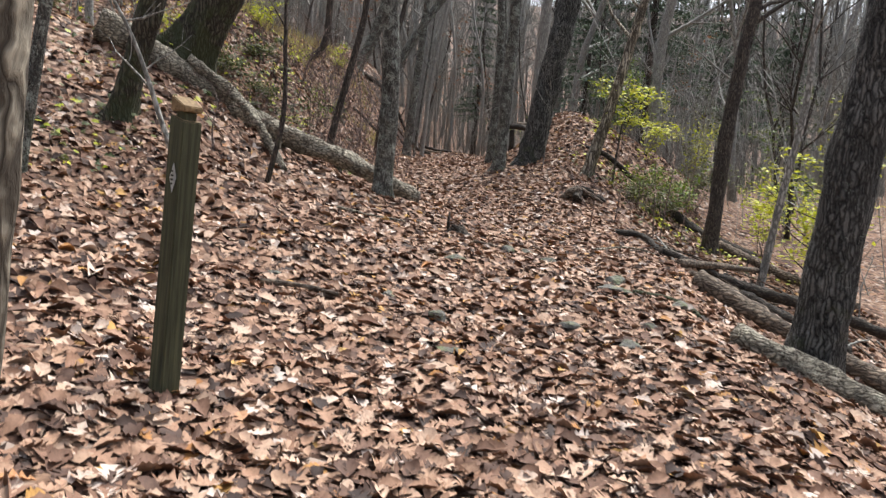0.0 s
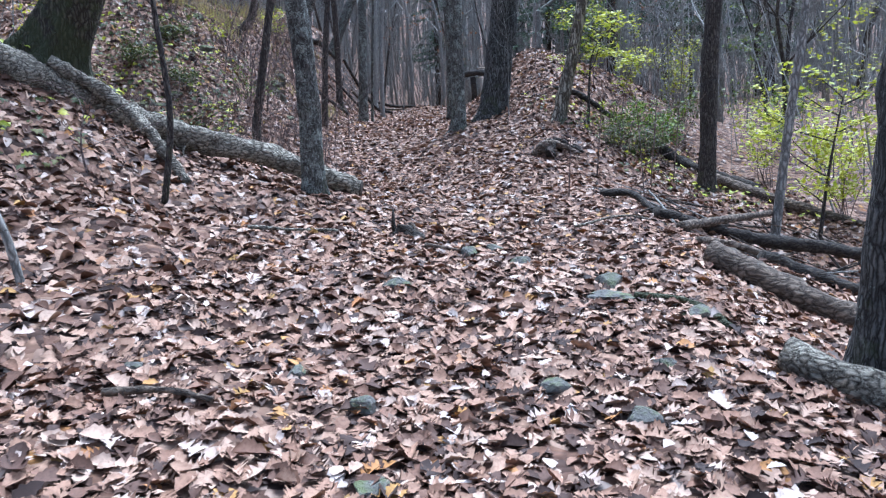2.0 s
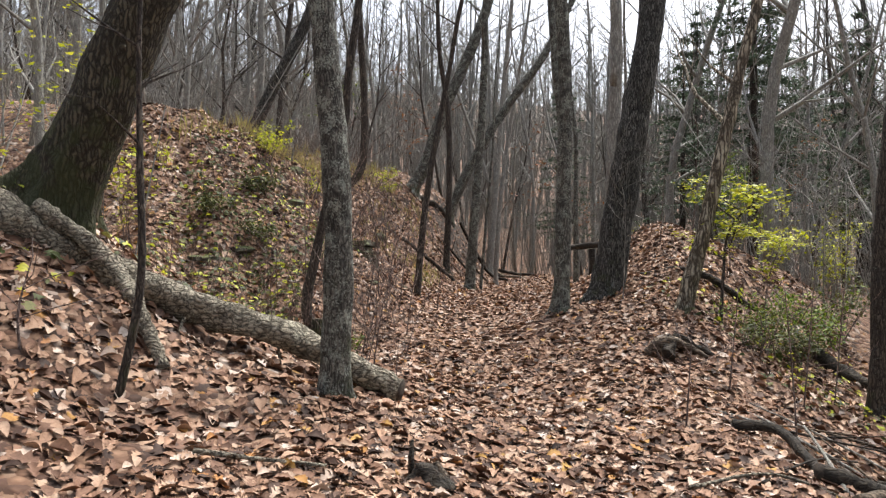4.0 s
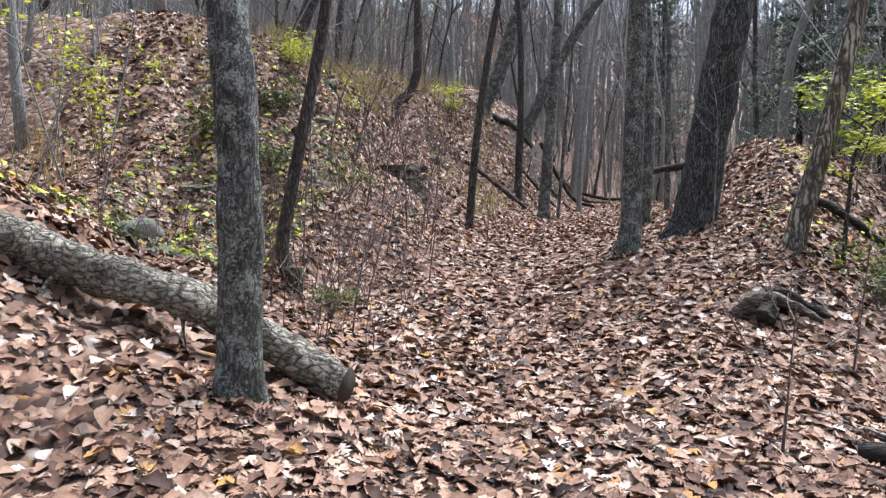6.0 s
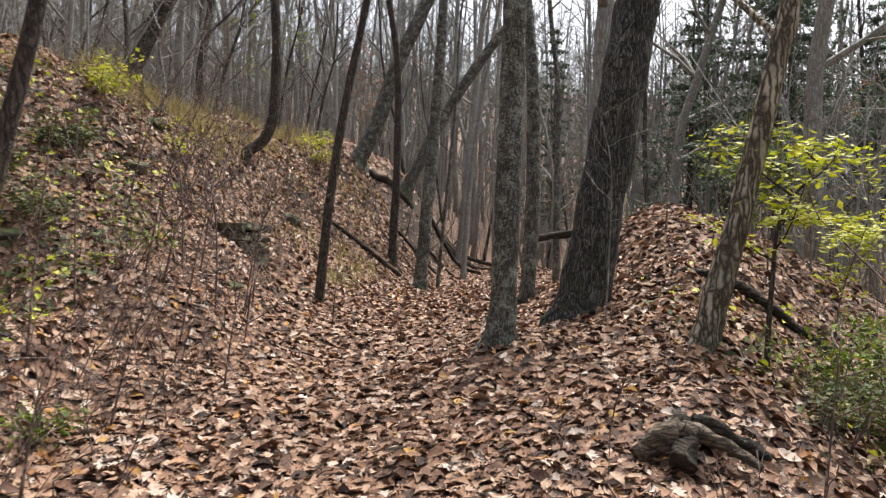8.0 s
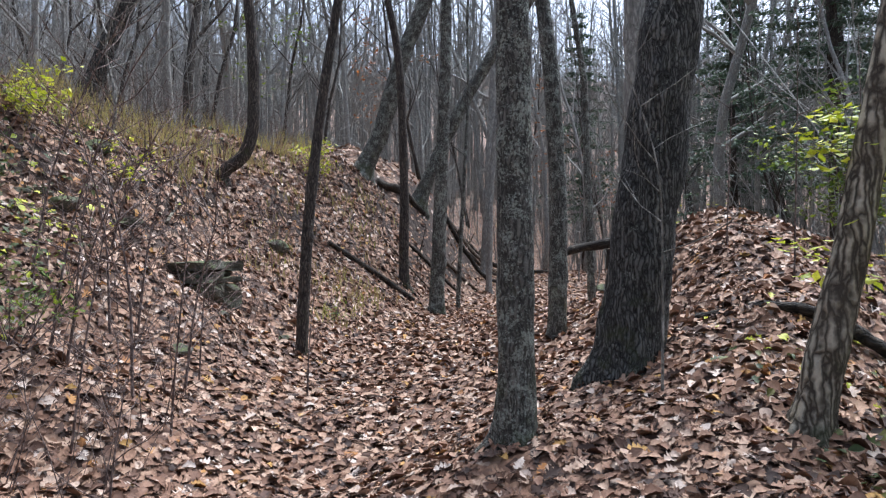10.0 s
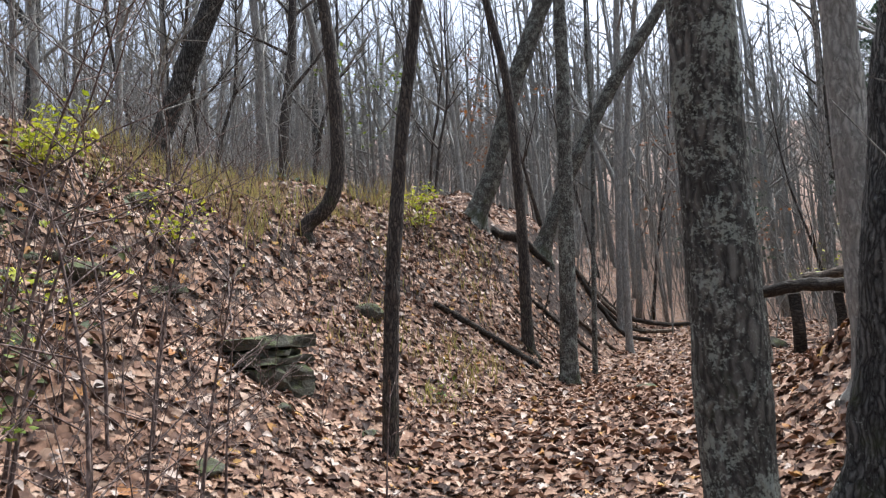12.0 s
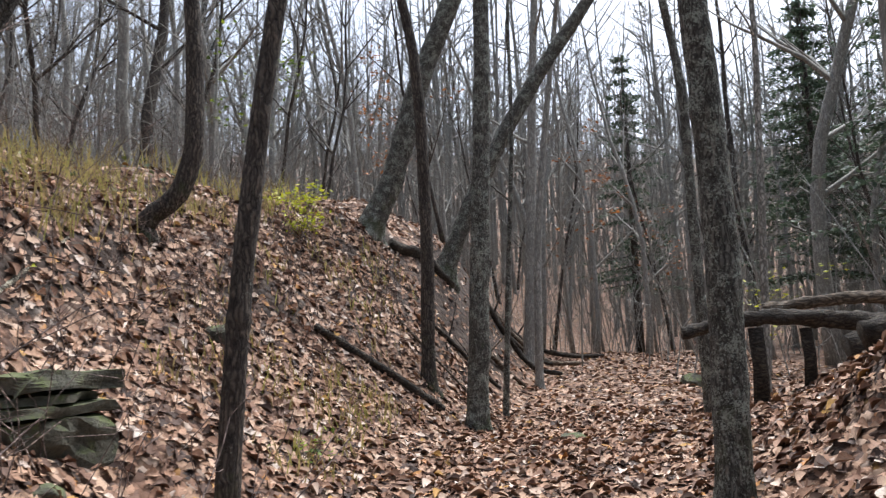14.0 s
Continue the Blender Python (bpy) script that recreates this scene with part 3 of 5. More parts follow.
tree("tree", "weathered pale snag with bare wood, leaning over the slope", [(2.85, 16.5, 1.13), (3.21, 16.62, 2.56), (3.43, 16.68, 3.61), (3.66, 16.74, 4.67)], 0.125, M_BARK_SNAG, 7.5, 6, 0.35, 14, 12, 0.5, depth=1)
tree("tree", "slim brown tree on the lower side of the trail", [(5.13, 15.24, -0.08), (5.23, 15.25, 2.82), (5.49, 15.29, 5.12)], 0.15, M_BARK_BROWN, 13, 8, 0.3, 15)
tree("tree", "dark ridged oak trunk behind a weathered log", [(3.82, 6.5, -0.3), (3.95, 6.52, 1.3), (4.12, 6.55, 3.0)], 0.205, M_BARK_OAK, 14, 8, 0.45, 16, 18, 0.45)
tree("tree", "old tree with loose shaggy bark beside the trail", [(0.40, 1.45, -0.1), (0.445, 1.48, 0.6), (0.47, 1.5, 1.5)], 0.08, M_BARK_SNAG, 11, 6, 0.5, 17)
tree("tree", "large mossy leaning tree on the bank above a fallen log", [(-3.04, 10.5, 1.85), (-2.70, 10.5, 2.72), (-2.36, 10.55, 3.58)], 0.30, M_BARK_MOSSY, 15, 8, 0.45, 18, 18, 0.6)
tree("tree", "brown mossy-footed tree leaning over the bank", [(-2.83, 8.45, 1.28), (-2.66, 8.45, 1.9), (-2.43, 8.45, 2.95)], 0.135, M_BARK_MOSSY, 12, 7, 0.45, 19)
tree("tree", "thin grey tree on the leafy bank", [(-2.68, 6.49, 0.66), (-2.57, 6.5, 1.5), (-2.47, 6.52, 2.35)], 0.06, M_BARK_GREY, 8, 6, 0.4, 20, 10, 0.4)
tree("tree", "dark tree with a crooked bowed trunk growing from a stump", [(-1.50, 13.02, 0.74), (-1.58, 12.98, 1.11), (-1.5, 13.0, 1.73), (-1.34, 13.04, 2.56), (-1.21, 13.08, 3.33), (-1.18, 13.09, 3.84)], 0.062, M_BARK_BROWN, 8, 6, 0.4, 21, 10, 0.2)
tree("tree", "thin straight dark tree at the foot of the bank", [(-1.97, 19.61, 1.22), (-1.89, 19.64, 2.45), (-1.76, 19.7, 3.71), (-1.46, 19.83, 5.68)], 0.073, M_BARK_BROWN, 10, 6, 0.5, 22, 10, 0.15)
tree("tree", "thin dark tree with a crooked upper stem on the bank", [(-2.75, 25.85, 1.89), (-2.71, 25.87, 4.17), (-2.8, 25.83, 6.46), (-3.03, 25.72, 7.9)], 0.10, M_BARK_BROWN, 12, 6, 0.5, 23, 10, 0.4)
tree("tree", "straight grey tree with lichen at the edge of the trail", [(-2.05, 25.6, 1.31), (-1.89, 25.66, 4.06), (-1.75, 25.72, 7.6)], 0.145, M_BARK_GREY, 14, 7, 0.5, 24, 12, 0.6)
tree("tree", "grey lichen-spotted tree leaning over the trail bend", [(0.76, 21.1, 1.19), (0.80, 21.2, 3.1), (0.72, 21.2, 4.9)], 0.122, M_BARK_GREY, 13, 7, 0.5, 25, 12, 0.4)
tree("tree", "thin crooked grey tree beside a larger one", [(0.79, 26.18, 1.25), (0.75, 26.16, 4.1), (0.73, 26.16, 5.58), (0.58, 26.12, 6.74)], 0.08, M_BARK_GREY, 11, 6, 0.5, 26, 10, 0.3)
bowed = tree("tree", "tree with a bowed foot and bare roots on the bank", [(-4.62, 22.45, 3.4), (-4.62, 22.44, 3.68), (-4.3, 22.53, 3.95), (-4.14, 22.58, 4.4), (-4.12, 22.59, 4.82), (-4.15, 22.58, 6.04)], 0.105, M_BARK_BROWN, 9, 6, 0.5, 27, 10, 0.3)
def bare_roots(ob, arms, mat):
    for k, (pts, r) in enumerate(arms):
        part("root", Tube().add(curve_points(pts, 14), np.linspace(r, r * 0.35, 14), 10, 0.12, random.Random(k)).mesh("root", [mat]), ob)


bare_roots(bowed, [([(0.0, 0.0, 0.22), (-0.14, -0.16, 0.12), (-0.1, -0.24, -0.12), (0.02, -0.3, -0.42)], 0.06), ([(0.02, 0, 0.18), (0.1, -0.1, 0.0), (0.2, -0.16, -0.3), (0.22, -0.2, -0.5)], 0.055), ([(-0.02, 0.05, 0.2), (-0.2, 0.0, 0.22), (-0.36, -0.08, 0.1)], 0.05)], M_BARK_BROWN)
tree("tree", "large leaning grey tree on the crest of the bank", [(-4.31, 27.76, 4.3), (-3.84, 27.9, 5.28), (-3.43, 28.02, 6.71), (-2.83, 28.2, 8.18)], 0.20, M_BARK_GREY, 15, 8, 0.4, 28)
tree("tree", "strongly leaning grey tree reaching over the trail", [(-3.64, 29.7, 4.2), (-2.66, 29.98, 5.79), (-1.66, 30.28, 7.51), (-0.76, 30.54, 8.82)], 0.17, M_BARK_GREY, 13, 9, 0.45, 29)
tree("tree", "very thin grey tree at the edge of the trail", [(-1.97, 26.94, 1.28), (-1.84, 26.98, 3.22), (-1.68, 27.03, 5.74)], 0.048, M_BARK_GREY, 8, 5, 0.4, 30, 8, 0.3)
tree("tree", "slim brown woodland tree on the bank", [(-2.78, 33.4, 2.29), (-2.52, 33.47, 6.27), (-2.25, 33.55, 10.33)], 0.14, M_BARK_HAZED, 14, 7, 0.4, 31, 10)
tree("tree", "slim brown woodland tree above the trail", [(-2.15, 30.91, 1.44), (-2.05, 30.94, 4.03), (-1.42, 31.12, 9.17)], 0.085, M_BARK_HAZED, 13, 7, 0.4, 32, 10)
tree("tree", "pale slender tree beyond the bend", [(1.75, 29.53, 1.9), (1.95, 29.58, 5.03), (2.05, 29.62, 7.96)], 0.075, M_BARK_PALE, 13, 6, 0.5, 33, 10)
tree("tree", "dark leaning tree on the hillside", [(-7.0, 22.1, 4.9), (-6.4, 22.3, 6.2), (-5.75, 22.45, 7.6)], 0.16, M_BARK_OAK, 14, 7, 0.5, 34, 12)
tree("tree", "straight grey tree behind the oak", [(1.79, 20.3, 1.5), (1.80, 20.3, 4.0), (1.82, 20.32, 7.0)], 0.15, M_BARK_HAZED, 15, 7, 0.5, 35, 12)
tree("tree", "thin pale tree on the lower slope", [(4.97, 11.67, -0.4), (5.15, 11.69, 1.15), (5.3, 11.71, 2.28)], 0.06, M_BARK_PALE, 9, 6, 0.4, 36, 10, 0.3)

# ---- fallen wood ----
log("fallen_log", "long fallen log with pale flaky bark, propped up on the bank", [(0.18, 10.78, gz(0.18, 10.78) + 0.12), (-0.75, 10.76, 0.95), (-1.7, 10.5, 1.26), (-2.4, 10.15, 1.60), (-3.1, 9.82, 2.03), (-3.7, 9.6, 2.35)], 0.10, 0.185, M_LOG, M_CUT_OLD, 24, 0.13, 5, [(0.28, (0.1, -0.2, -1), 0.3, 0.02), (0.45, (0.3, -0.7, -0.8), 0.4, 0.025)])
log("fallen_branch", "grey flaking branch sloping down from the fallen log", [(-2.75, 9.95, 2.05), (-2.1, 9.98, 1.62), (-1.68, 9.85, 1.2), (-1.36, 9.68, gz(-1.36, 9.68))], 0.075, 0.05, M_LOG, M_LOG, 12, 0.12, 6)
log("fallen_log", "cut brown log lying on leaves beside the trail", [(3.40, 8.6, gz(3.4, 8.6) + 0.10), (4.15, 7.95, gz(4.15, 7.95) + 0.11), (5.3, 7.0, gz(5.3, 7.0) + 0.11)], 0.11, 0.11, M_LOG_BROWN, M_CUT, 18, 0.06, 7)
log("fallen_log", "weathered grey log at the foot of the oak", [(3.14, 6.2, gz(3.14, 6.2) + 0.08), (3.55, 5.95, gz(3.55, 5.95) + 0.08), (4.4, 5.4, gz(4.4, 5.4) + 0.09)], 0.105, 0.11, M_LOG, M_LOG_BROWN, 18, 0.1, 8)
log("fallen_log", "short dark log lying on the mound", [(2.3, 18.6, gz(2.3, 18.6) + 0.05), (3.03, 18.4, gz(3.03, 18.4) + 0.05), (4.3, 18.2, gz(4.3, 18.2) + 0.06)], 0.05, 0.06, M_LOG_DARK, None, 10, 0.1, 9)
log("fallen_log", "dark rotten log on the lower slope", [(4.80, 17.9, gz(4.8, 17.9) + 0.08), (5.15, 16.7, gz(5.15, 16.7) + 0.10), (6.0, 15.4, gz(6.0, 15.4) + 0.09)], 0.10, 0.08, M_LOG_DARK, None, 12, 0.14, 10)
log("fallen_log", "brown log half buried in leaves on the slope", [(5.3, 16.2, gz(5.3, 16.2) + 0.06), (6.2, 14.7, gz(6.2, 14.7) + 0.08), (7.2, 13.6, gz(7.2, 13.6) + 0.05)], 0.09, 0.08, M_LOG_BROWN, None, 12, 0.1, 11)
log("fallen_branch", "dark arched dead branch beside the trail", [(2.88, 11.3, gz(2.88, 11.3) + 0.05), (3.15, 11.28, gz(3.15, 11.28) + 0.13), (3.3, 10.8, gz(3.3, 10.8) + 0.10), (3.33, 10.3, gz(3.33, 10.3) + 0.03)], 0.045, 0.035, M_LOG_DARK, None, 9, 0.15, 12)
log("fallen_branch", "grey dead branch resting on a brush pile", [(3.45, 9.85, gz(3.45, 9.85) + 0.07), (4.1, 10.6, gz(4.1, 10.6) + 0.2), (4.95, 11.7, gz(4.95, 11.7) + 0.36)], 0.05, 0.035, M_LOG_BROWN, None, 10, 0.08, 13)
log("fallen_log", "blackened log lying in a brush pile", [(3.3, 10.25, gz(3.3, 10.25) + 0.07), (4.3, 10.6, gz(4.3, 10.6) + 0.12), (5.4, 10.95, gz(5.4, 10.95) + 0.25), (6.6, 11.3, gz(6.6, 11.3) + 0.25)], 0.065, 0.075, M_LOG_DARK, M_CUT_OLD, 12, 0.12, 14)
log("fallen_log", "black rotten log behind a cut log", [(4.1, 9.5, gz(4.1, 9.5) + 0.08), (5.4, 9.5, gz(5.4, 9.5) + 0.08)], 0.08, 0.08, M_LOG_DARK, None, 12, 0.14, 15)
log("fallen_branch", "bent brown branch among dead wood", [(3.5, 9.4, gz(3.5, 9.4) + 0.05), (4.0, 9.75, gz(4.0, 9.75) + 0.09), (4.6, 9.8, gz(4.6, 9.8) + 0.05)], 0.045, 0.035, M_LOG_BROWN, None, 9, 0.1, 16)
log("fallen_branch", "mossy stick lying beside flat stones", [(2.55, 7.3, gz(2.55, 7.3) + 0.02), (2.85, 7.15, gz(2.85, 7.15) + 0.03), (3.02, 6.72, gz(3.02, 6.72) + 0.02)], 0.035, 0.03, M_BARK_MOSSY, None, 8, 0.15, 17)
log("fallen_branch", "long dead branch lying down the bank", [(-3.55, 24.1, gz(-3.55, 24.1) + 0.05), (-3.2, 24.5, gz(-3.2, 24.5) + 0.06), (-2.8, 25.1, gz(-2.8, 25.1) + 0.06), (-2.42, 25.4, gz(-2.42, 25.4) + 0.04)], 0.045, 0.06, M_LOG_DARK, None, 9, 0.1, 18)
for k, (y0, d0, d1, dy, r) in enumerate([(28.9, -1.5, -0.8, 1.3, 0.045), (32.0, -2.0, -0.3, 1.0, 0.07), (33.4, -1.5, -0.2, 2.4, 0.05), (34.6, -2.2, 0.1, 0.7, 0.07), (36.0, -2.2, 0.7, 1.0, 0.08), (27.4, -1.9, -1.0, 1.1, 0.04)]):
    run = [(float(trail(y0 + dy * u)) + d0 + (d1 - d0) * u, y0 + dy * u) for u in (0, 0.35, 0.7, 1)]
    log("fallen_log", "dead trunk fallen down the bank across others", [(px, py, gz(px, py) + r * (1.2, 2.2, 1.6, 0.8)[q]) for q, (px, py) in enumerate(run)], r, r * 0.7, M_LOG_DARK if k % 3 else M_LOG_BROWN, None, 9, 0.16, 30 + k, [(0.3, (0.4, 0.2, 0.8), 0.7, r * 0.4), (0.6, (-0.2, -0.4, 0.9), 0.5, r * 0.35)])
log("fallen_log", "rotten dark log on the crest of the bank", [(-4.1, 28.2, gz(-4.1, 28.2) + 0.01), (-3.75, 28.9, gz(-3.75, 28.9) + 0.05), (-3.45, 29.6, gz(-3.45, 29.6) + 0.01)], 0.1, 0.09, M_LOG_DARK, None, 12, 0.25, 41)
log("fallen_log", "broken log end reaching out over the trail", [(0.51, 24.4, 2.37), (1.0, 24.5, 2.47), (1.6, 24.65, 2.50), (2.3, 24.8, 2.42), (2.9, 24.85, gz(2.9, 24.85) + 0.05)], 0.065, 0.11, M_LOG_DARK, M_LOG_BROWN, 12, 0.18, 42)
log("fallen_log", "long weathered log lying along the mound", [(1.35, 24.9, 2.6), (2.4, 25.1, 2.68), (4.2, 25.3, gz(4.2, 25.3) + 0.08)], 0.06, 0.085, M_LOG_BROWN, None, 12, 0.12, 43)
log("fallen_log", "dark rotten trunk on top of the mound", [(1.95, 22.9, gz(1.95, 22.9) + 0.2), (3.2, 23.2, gz(3.2, 23.2) + 0.14), (5.0, 23.6, gz(5.0, 23.6) + 0.12)], 0.13, 0.10, M_LOG_DARK, None, 12, 0.2, 44)
log("fallen_log", "black upturned root mass behind the mound", [(2.6, 27.0, gz(2.6, 27) + 0.25), (3.3, 27.2, gz(3.3, 27.2) + 0.5), (4.6, 27.4, gz(4.6, 27.4) + 0.35)], 0.28, 0.2, M_LOG_DARK, None, 14, 0.35, 45)
for x, y, top, r in ((1.25, 24.55, 2.40, 0.075), (1.75, 24.7, 2.38, 0.06)):
    z = gz(x, y)
    ob = thing("stump", (x, y, z), "dark broken stump holding up a log", "stump")
    part("stem", Tube().add([(0, 0, -0.1), (0.02, 0, (top - z) * 0.5), (0, 0.02, top - z)], [r * 1.2, r, r * 0.95], 10, 0.12, random.Random(3)).mesh("stem", [M_LOG_DARK]), ob)
for k, (pts, r) in enumerate([([(-0.43, 8.5), (0.0, 8.7), (0.28, 8.78)], 0.018), ([(-0.26, 5.5), (0.0, 5.55), (0.30, 5.42)], 0.022), ([(1.05, 8.55), (1.35, 8.35)], 0.02), ([(2.4, 9.6), (3.0, 10.0), (3.6, 9.9)], 0.014),
                              ([(3.6, 11.0), (4.3, 10.4)], 0.016), ([(4.4, 10.1), (5.1, 11.2), (5.5, 12.2)], 0.02), ([(4.9, 9.9), (5.6, 10.6)], 0.015), ([(3.9, 12.6), (5.0, 13.1)], 0.018), ([(-5.2, 21.2), (-4.4, 21.1)], 0.035),
                              ([(-3.9, 19.9), (-4.35, 21.1)], 0.02), ([(3.2, 11.9), (3.55, 11.2), (3.4, 10.6)], 0.012), ([(4.2, 12.0), (5.3, 11.6)], 0.015), ([(5.6, 13.6), (6.4, 12.6)], 0.02), ([(-3.4, 26.4), (-2.5, 26.9)], 0.025)]):
    log("stick", "dry broken stick lying on fallen leaves", [(x, y, gz(x, y) + 0.03 + r) for x, y in pts], r, r * 0.6, M_LOG_BROWN if k % 3 else M_LOG, None, 7, 0.1, 60 + k)


rs = random.Random(21)
for k in range(34):
    x, y, an, ln = rs.uniform(3.2, 6.3), rs.uniform(9.2, 12.6), rs.uniform(0, 3.14), rs.uniform(0.3, 0.9)
    r, rise = rs.uniform(0.007, 0.02), rs.uniform(0.0, 0.22)
    ends = [(x + math.cos(an) * ln * u, y + math.sin(an) * ln * u) for u in (-1, 0.1, 1)]
    log("stick", "dry broken stick in a brush pile", [(a, b, gz(a, b) + 0.03 + h) for (a, b), h in zip(ends, (0.0, rise * 0.5 + rs.uniform(0, 0.05), rise))], r, r * 0.5, (M_LOG_BROWN, M_LOG_DARK, M_BARK_PALE)[k % 3], None, 6, 0.1, 90 + k)


# ---- marker post ----
def marker_post(x, y, turn):
    z = gz(x, y)
    ob = thing("marker_post", (x, y, z), "square weathered wooden trail post with a slanted notched top", "post")
    ob.rotation_euler = (radians(1.0), radians(0.8), radians(turn))
    w = 0.046

    def block(z0, z1, slope, mats, inset=0.0):
        bm = bmesh.new()
        bmesh.ops.create_cube(bm, size=1)
        for q in bm.verts:
            top = q.co.z > 0
            q.co = Vector((q.co.x * 2 * (w - inset), q.co.y * 2 * (w - inset), (z1 + slope * q.co.y * 2 * w) if top else z0))
        bmesh.ops.bevel(bm, geom=bm.edges[:], offset=0.004, segments=2, affect="EDGES")
        for f in bm.faces:
            f.material_index = 1 if f.normal.z > 0.5 and len(mats) > 1 else 0
        me = bpy.data.meshes.new("block")
        bm.to_mesh(me)
        bm.free()
        for m in mats:
            me.materials.append(m)
        return me

    part("shaft", block(-0.3, 1.175, 0.25, [M_POST, M_POST_TOP]), ob, "greenish weathered timber shaft")
    part("groove", block(1.16, 1.21, 0.25, [M_POST], 0.016), ob)
    part("cap", block(1.202, 1.245, 0.45, [M_POST_TOP, M_POST_TOP]), ob, "pale cut wooden top")
    bm = bmesh.new()
    shape = [bm.verts.new(p) for p in ((0, 0, -0.062), (0.024, 0, 0), (0, 0, 0.062), (-0.024, 0, 0))]
    face = bm.faces.new(shape)
    bmesh.ops.solidify(bm, geom=[face], thickness=0.003)
    me = bpy.data.meshes.new("trail_marker")
    bm.to_mesh(me)
    bm.free()
    me.materials.append(m_sign)
    sign = part("trail_marker", me, ob, "small white diamond trail marker")
    sign.matrix_basis = pose(-w - 0.004, -0.012, 0.93, 0, 0, -90)
    for k, (dz, half) in enumerate(((0.026, 0.009), (0.009, 0.013), (-0.008, 0.013), (-0.025, 0.009))):
        bm = bmesh.new()
        bmesh.ops.create_cube(bm, size=1)
        for q in bm.verts:
            q.co = Vector((q.co.x * half * 1.3, q.co.y * 0.002, q.co.z * 0.008))
        me = bpy.data.meshes.new("print_bar")
        bm.to_mesh(me)
        bm.free()
        me.materials.append(m_ink)
        bar = part("print_bar", me, sign)
        bar.location = (0, -0.0045, dz)
    return ob


marker_post(0.0, 3.4, 58)

# ---- stump, roots and stones ----
sx, sy = 0.81, 9.0
st = thing("stump", (sx, sy, gz(sx, sy)), "low rotten stump with a standing splinter", "stump")
part("stem", Tube().add(curve_points([(0, 0, -0.1), (0.01, 0, 0.03), (0.02, 0.01, 0.12)], 9), np.linspace(0.21, 0.07, 9), 22, 0.3, random.Random(5), rough=0.6).mesh("stem", [M_LOG_DARK]), st)
part("shell", Tube().add(curve_points([(0.09, 0.05, -0.05), (0.1, 0.05, 0.05), (0.07, 0.05, 0.13)], 8), np.linspace(0.07, 0.02, 8), 14, 0.3, random.Random(8), rough=0.6).mesh("shell", [M_LOG_BROWN]), st)
part("splinter", Tube().add([(-0.07, 0.02, 0.02), (-0.08, 0.02, 0.15), (-0.075, 0.03, 0.26)], [0.025, 0.02, 0.008], 6, 0.2, random.Random(6)).mesh("splinter", [M_LOG_DARK]), st)
gx0, gy0 = 2.6, 14.05
rootlump = thing("root", (gx0, gy0, gz(gx0, gy0)), "twisted mossy root lump beside the trail", "root")
for k, pts in enumerate([[(-0.32, -0.1, 0.0), (-0.15, -0.12, 0.16), (0.1, -0.1, 0.12), (0.35, -0.15, 0.0)], [(-0.25, 0.1, 0.0), (-0.05, 0.05, 0.2), (0.2, 0.08, 0.12), (0.42, 0.1, 0.0)], [(-0.1, -0.28, 0.0), (-0.02, -0.1, 0.15), (0.1, 0.15, 0.05)]]):
    part("root_arm", Tube().add(curve_points(pts, 26), np.linspace(0.075, 0.035, 26), 14, 0.25, random.Random(k), rough=0.55).mesh("root_arm", [M_LOG_DARK if k else M_LOG_BROWN]), rootlump)
for k, (x, y, z0, r) in enumerate(((-2.05, 13.0, 0.2, 0.055), (-1.42, 12.92, 0.22, 0.075))):
    ob = thing("stump", (x, y, gz(x, y)), "small sawn sapling stump with moss", "stump")
    part("stem", Tube().add([(0, 0, -0.1), (0, 0, 0.08), (0.01, 0, z0)], [r * 1.15, r, r * 0.95], 10, 0.08, random.Random(k), cap_slot=1).mesh("stem", [M_BARK_MOSSY, M_LOG_BROWN]), ob)
for k, (x, y, a, b, c) in enumerate([(0.93, 7.35, 0.15, 0.10, 0.05), (1.62, 8.7, 0.12, 0.09, 0.05), (1.82, 8.1, 0.12, 0.10, 0.05), (2.41, 7.3, 0.20, 0.13, 0.05), (2.42, 7.6, 0.17, 0.09, 0.08), (1.89, 5.8, 0.12, 0.08, 0.06), (0.95, 5.6, 0.11, 0.09, 0.05),
                                     (2.24, 5.42, 0.10, 0.08, 0.06), (1.1, 4.9, 0.13, 0.08, 0.03), (1.42, 8.3, 0.08, 0.07, 0.07), (2.5, 6.1, 0.07, 0.06, 0.04), (0.55, 5.95, 0.10, 0.06, 0.05), (-0.3, 5.9, 0.08, 0.06, 0.04), (2.85, 6.9, 0.16, 0.10, 0.06), (0.06, 4.0, 0.10, 0.07, 0.04)]):
    rock("small grey-green stone half buried in leaves", (x, y), (a, b, c), 200 + k)
for k, (x, y, a, b, c) in enumerate([(-2.85, 12.95, 0.40, 0.25, 0.17), (-3.5, 13.3, 0.36, 0.22, 0.14), (-3.25, 6.9, 0.6, 0.4, 0.10), (-0.75, 24.9, 0.20, 0.16, 0.08), (-3.9, 15.9, 0.25, 0.16, 0.08), (-4.5, 17.6, 0.3, 0.2, 0.10),
                                     (-2.35, 17.75, 0.2, 0.14, 0.06), (-4.1, 18.3, 0.32, 0.2, 0.10), (-3.6, 22.2, 0.22, 0.16, 0.12), (-2.6, 19.0, 0.13, 0.1, 0.06), (-4.6, 19.5, 0.28, 0.2, 0.10), (0.65, 31.5, 0.3, 0.25, 0.2), (-2.3, 19.9, 0.12, 0.09, 0.05)]):
    rock("mossy boulder set into the leafy bank", (x, y), (a, b, c), 240 + k, M_LEDGE if y > 14 else None, 0.36)


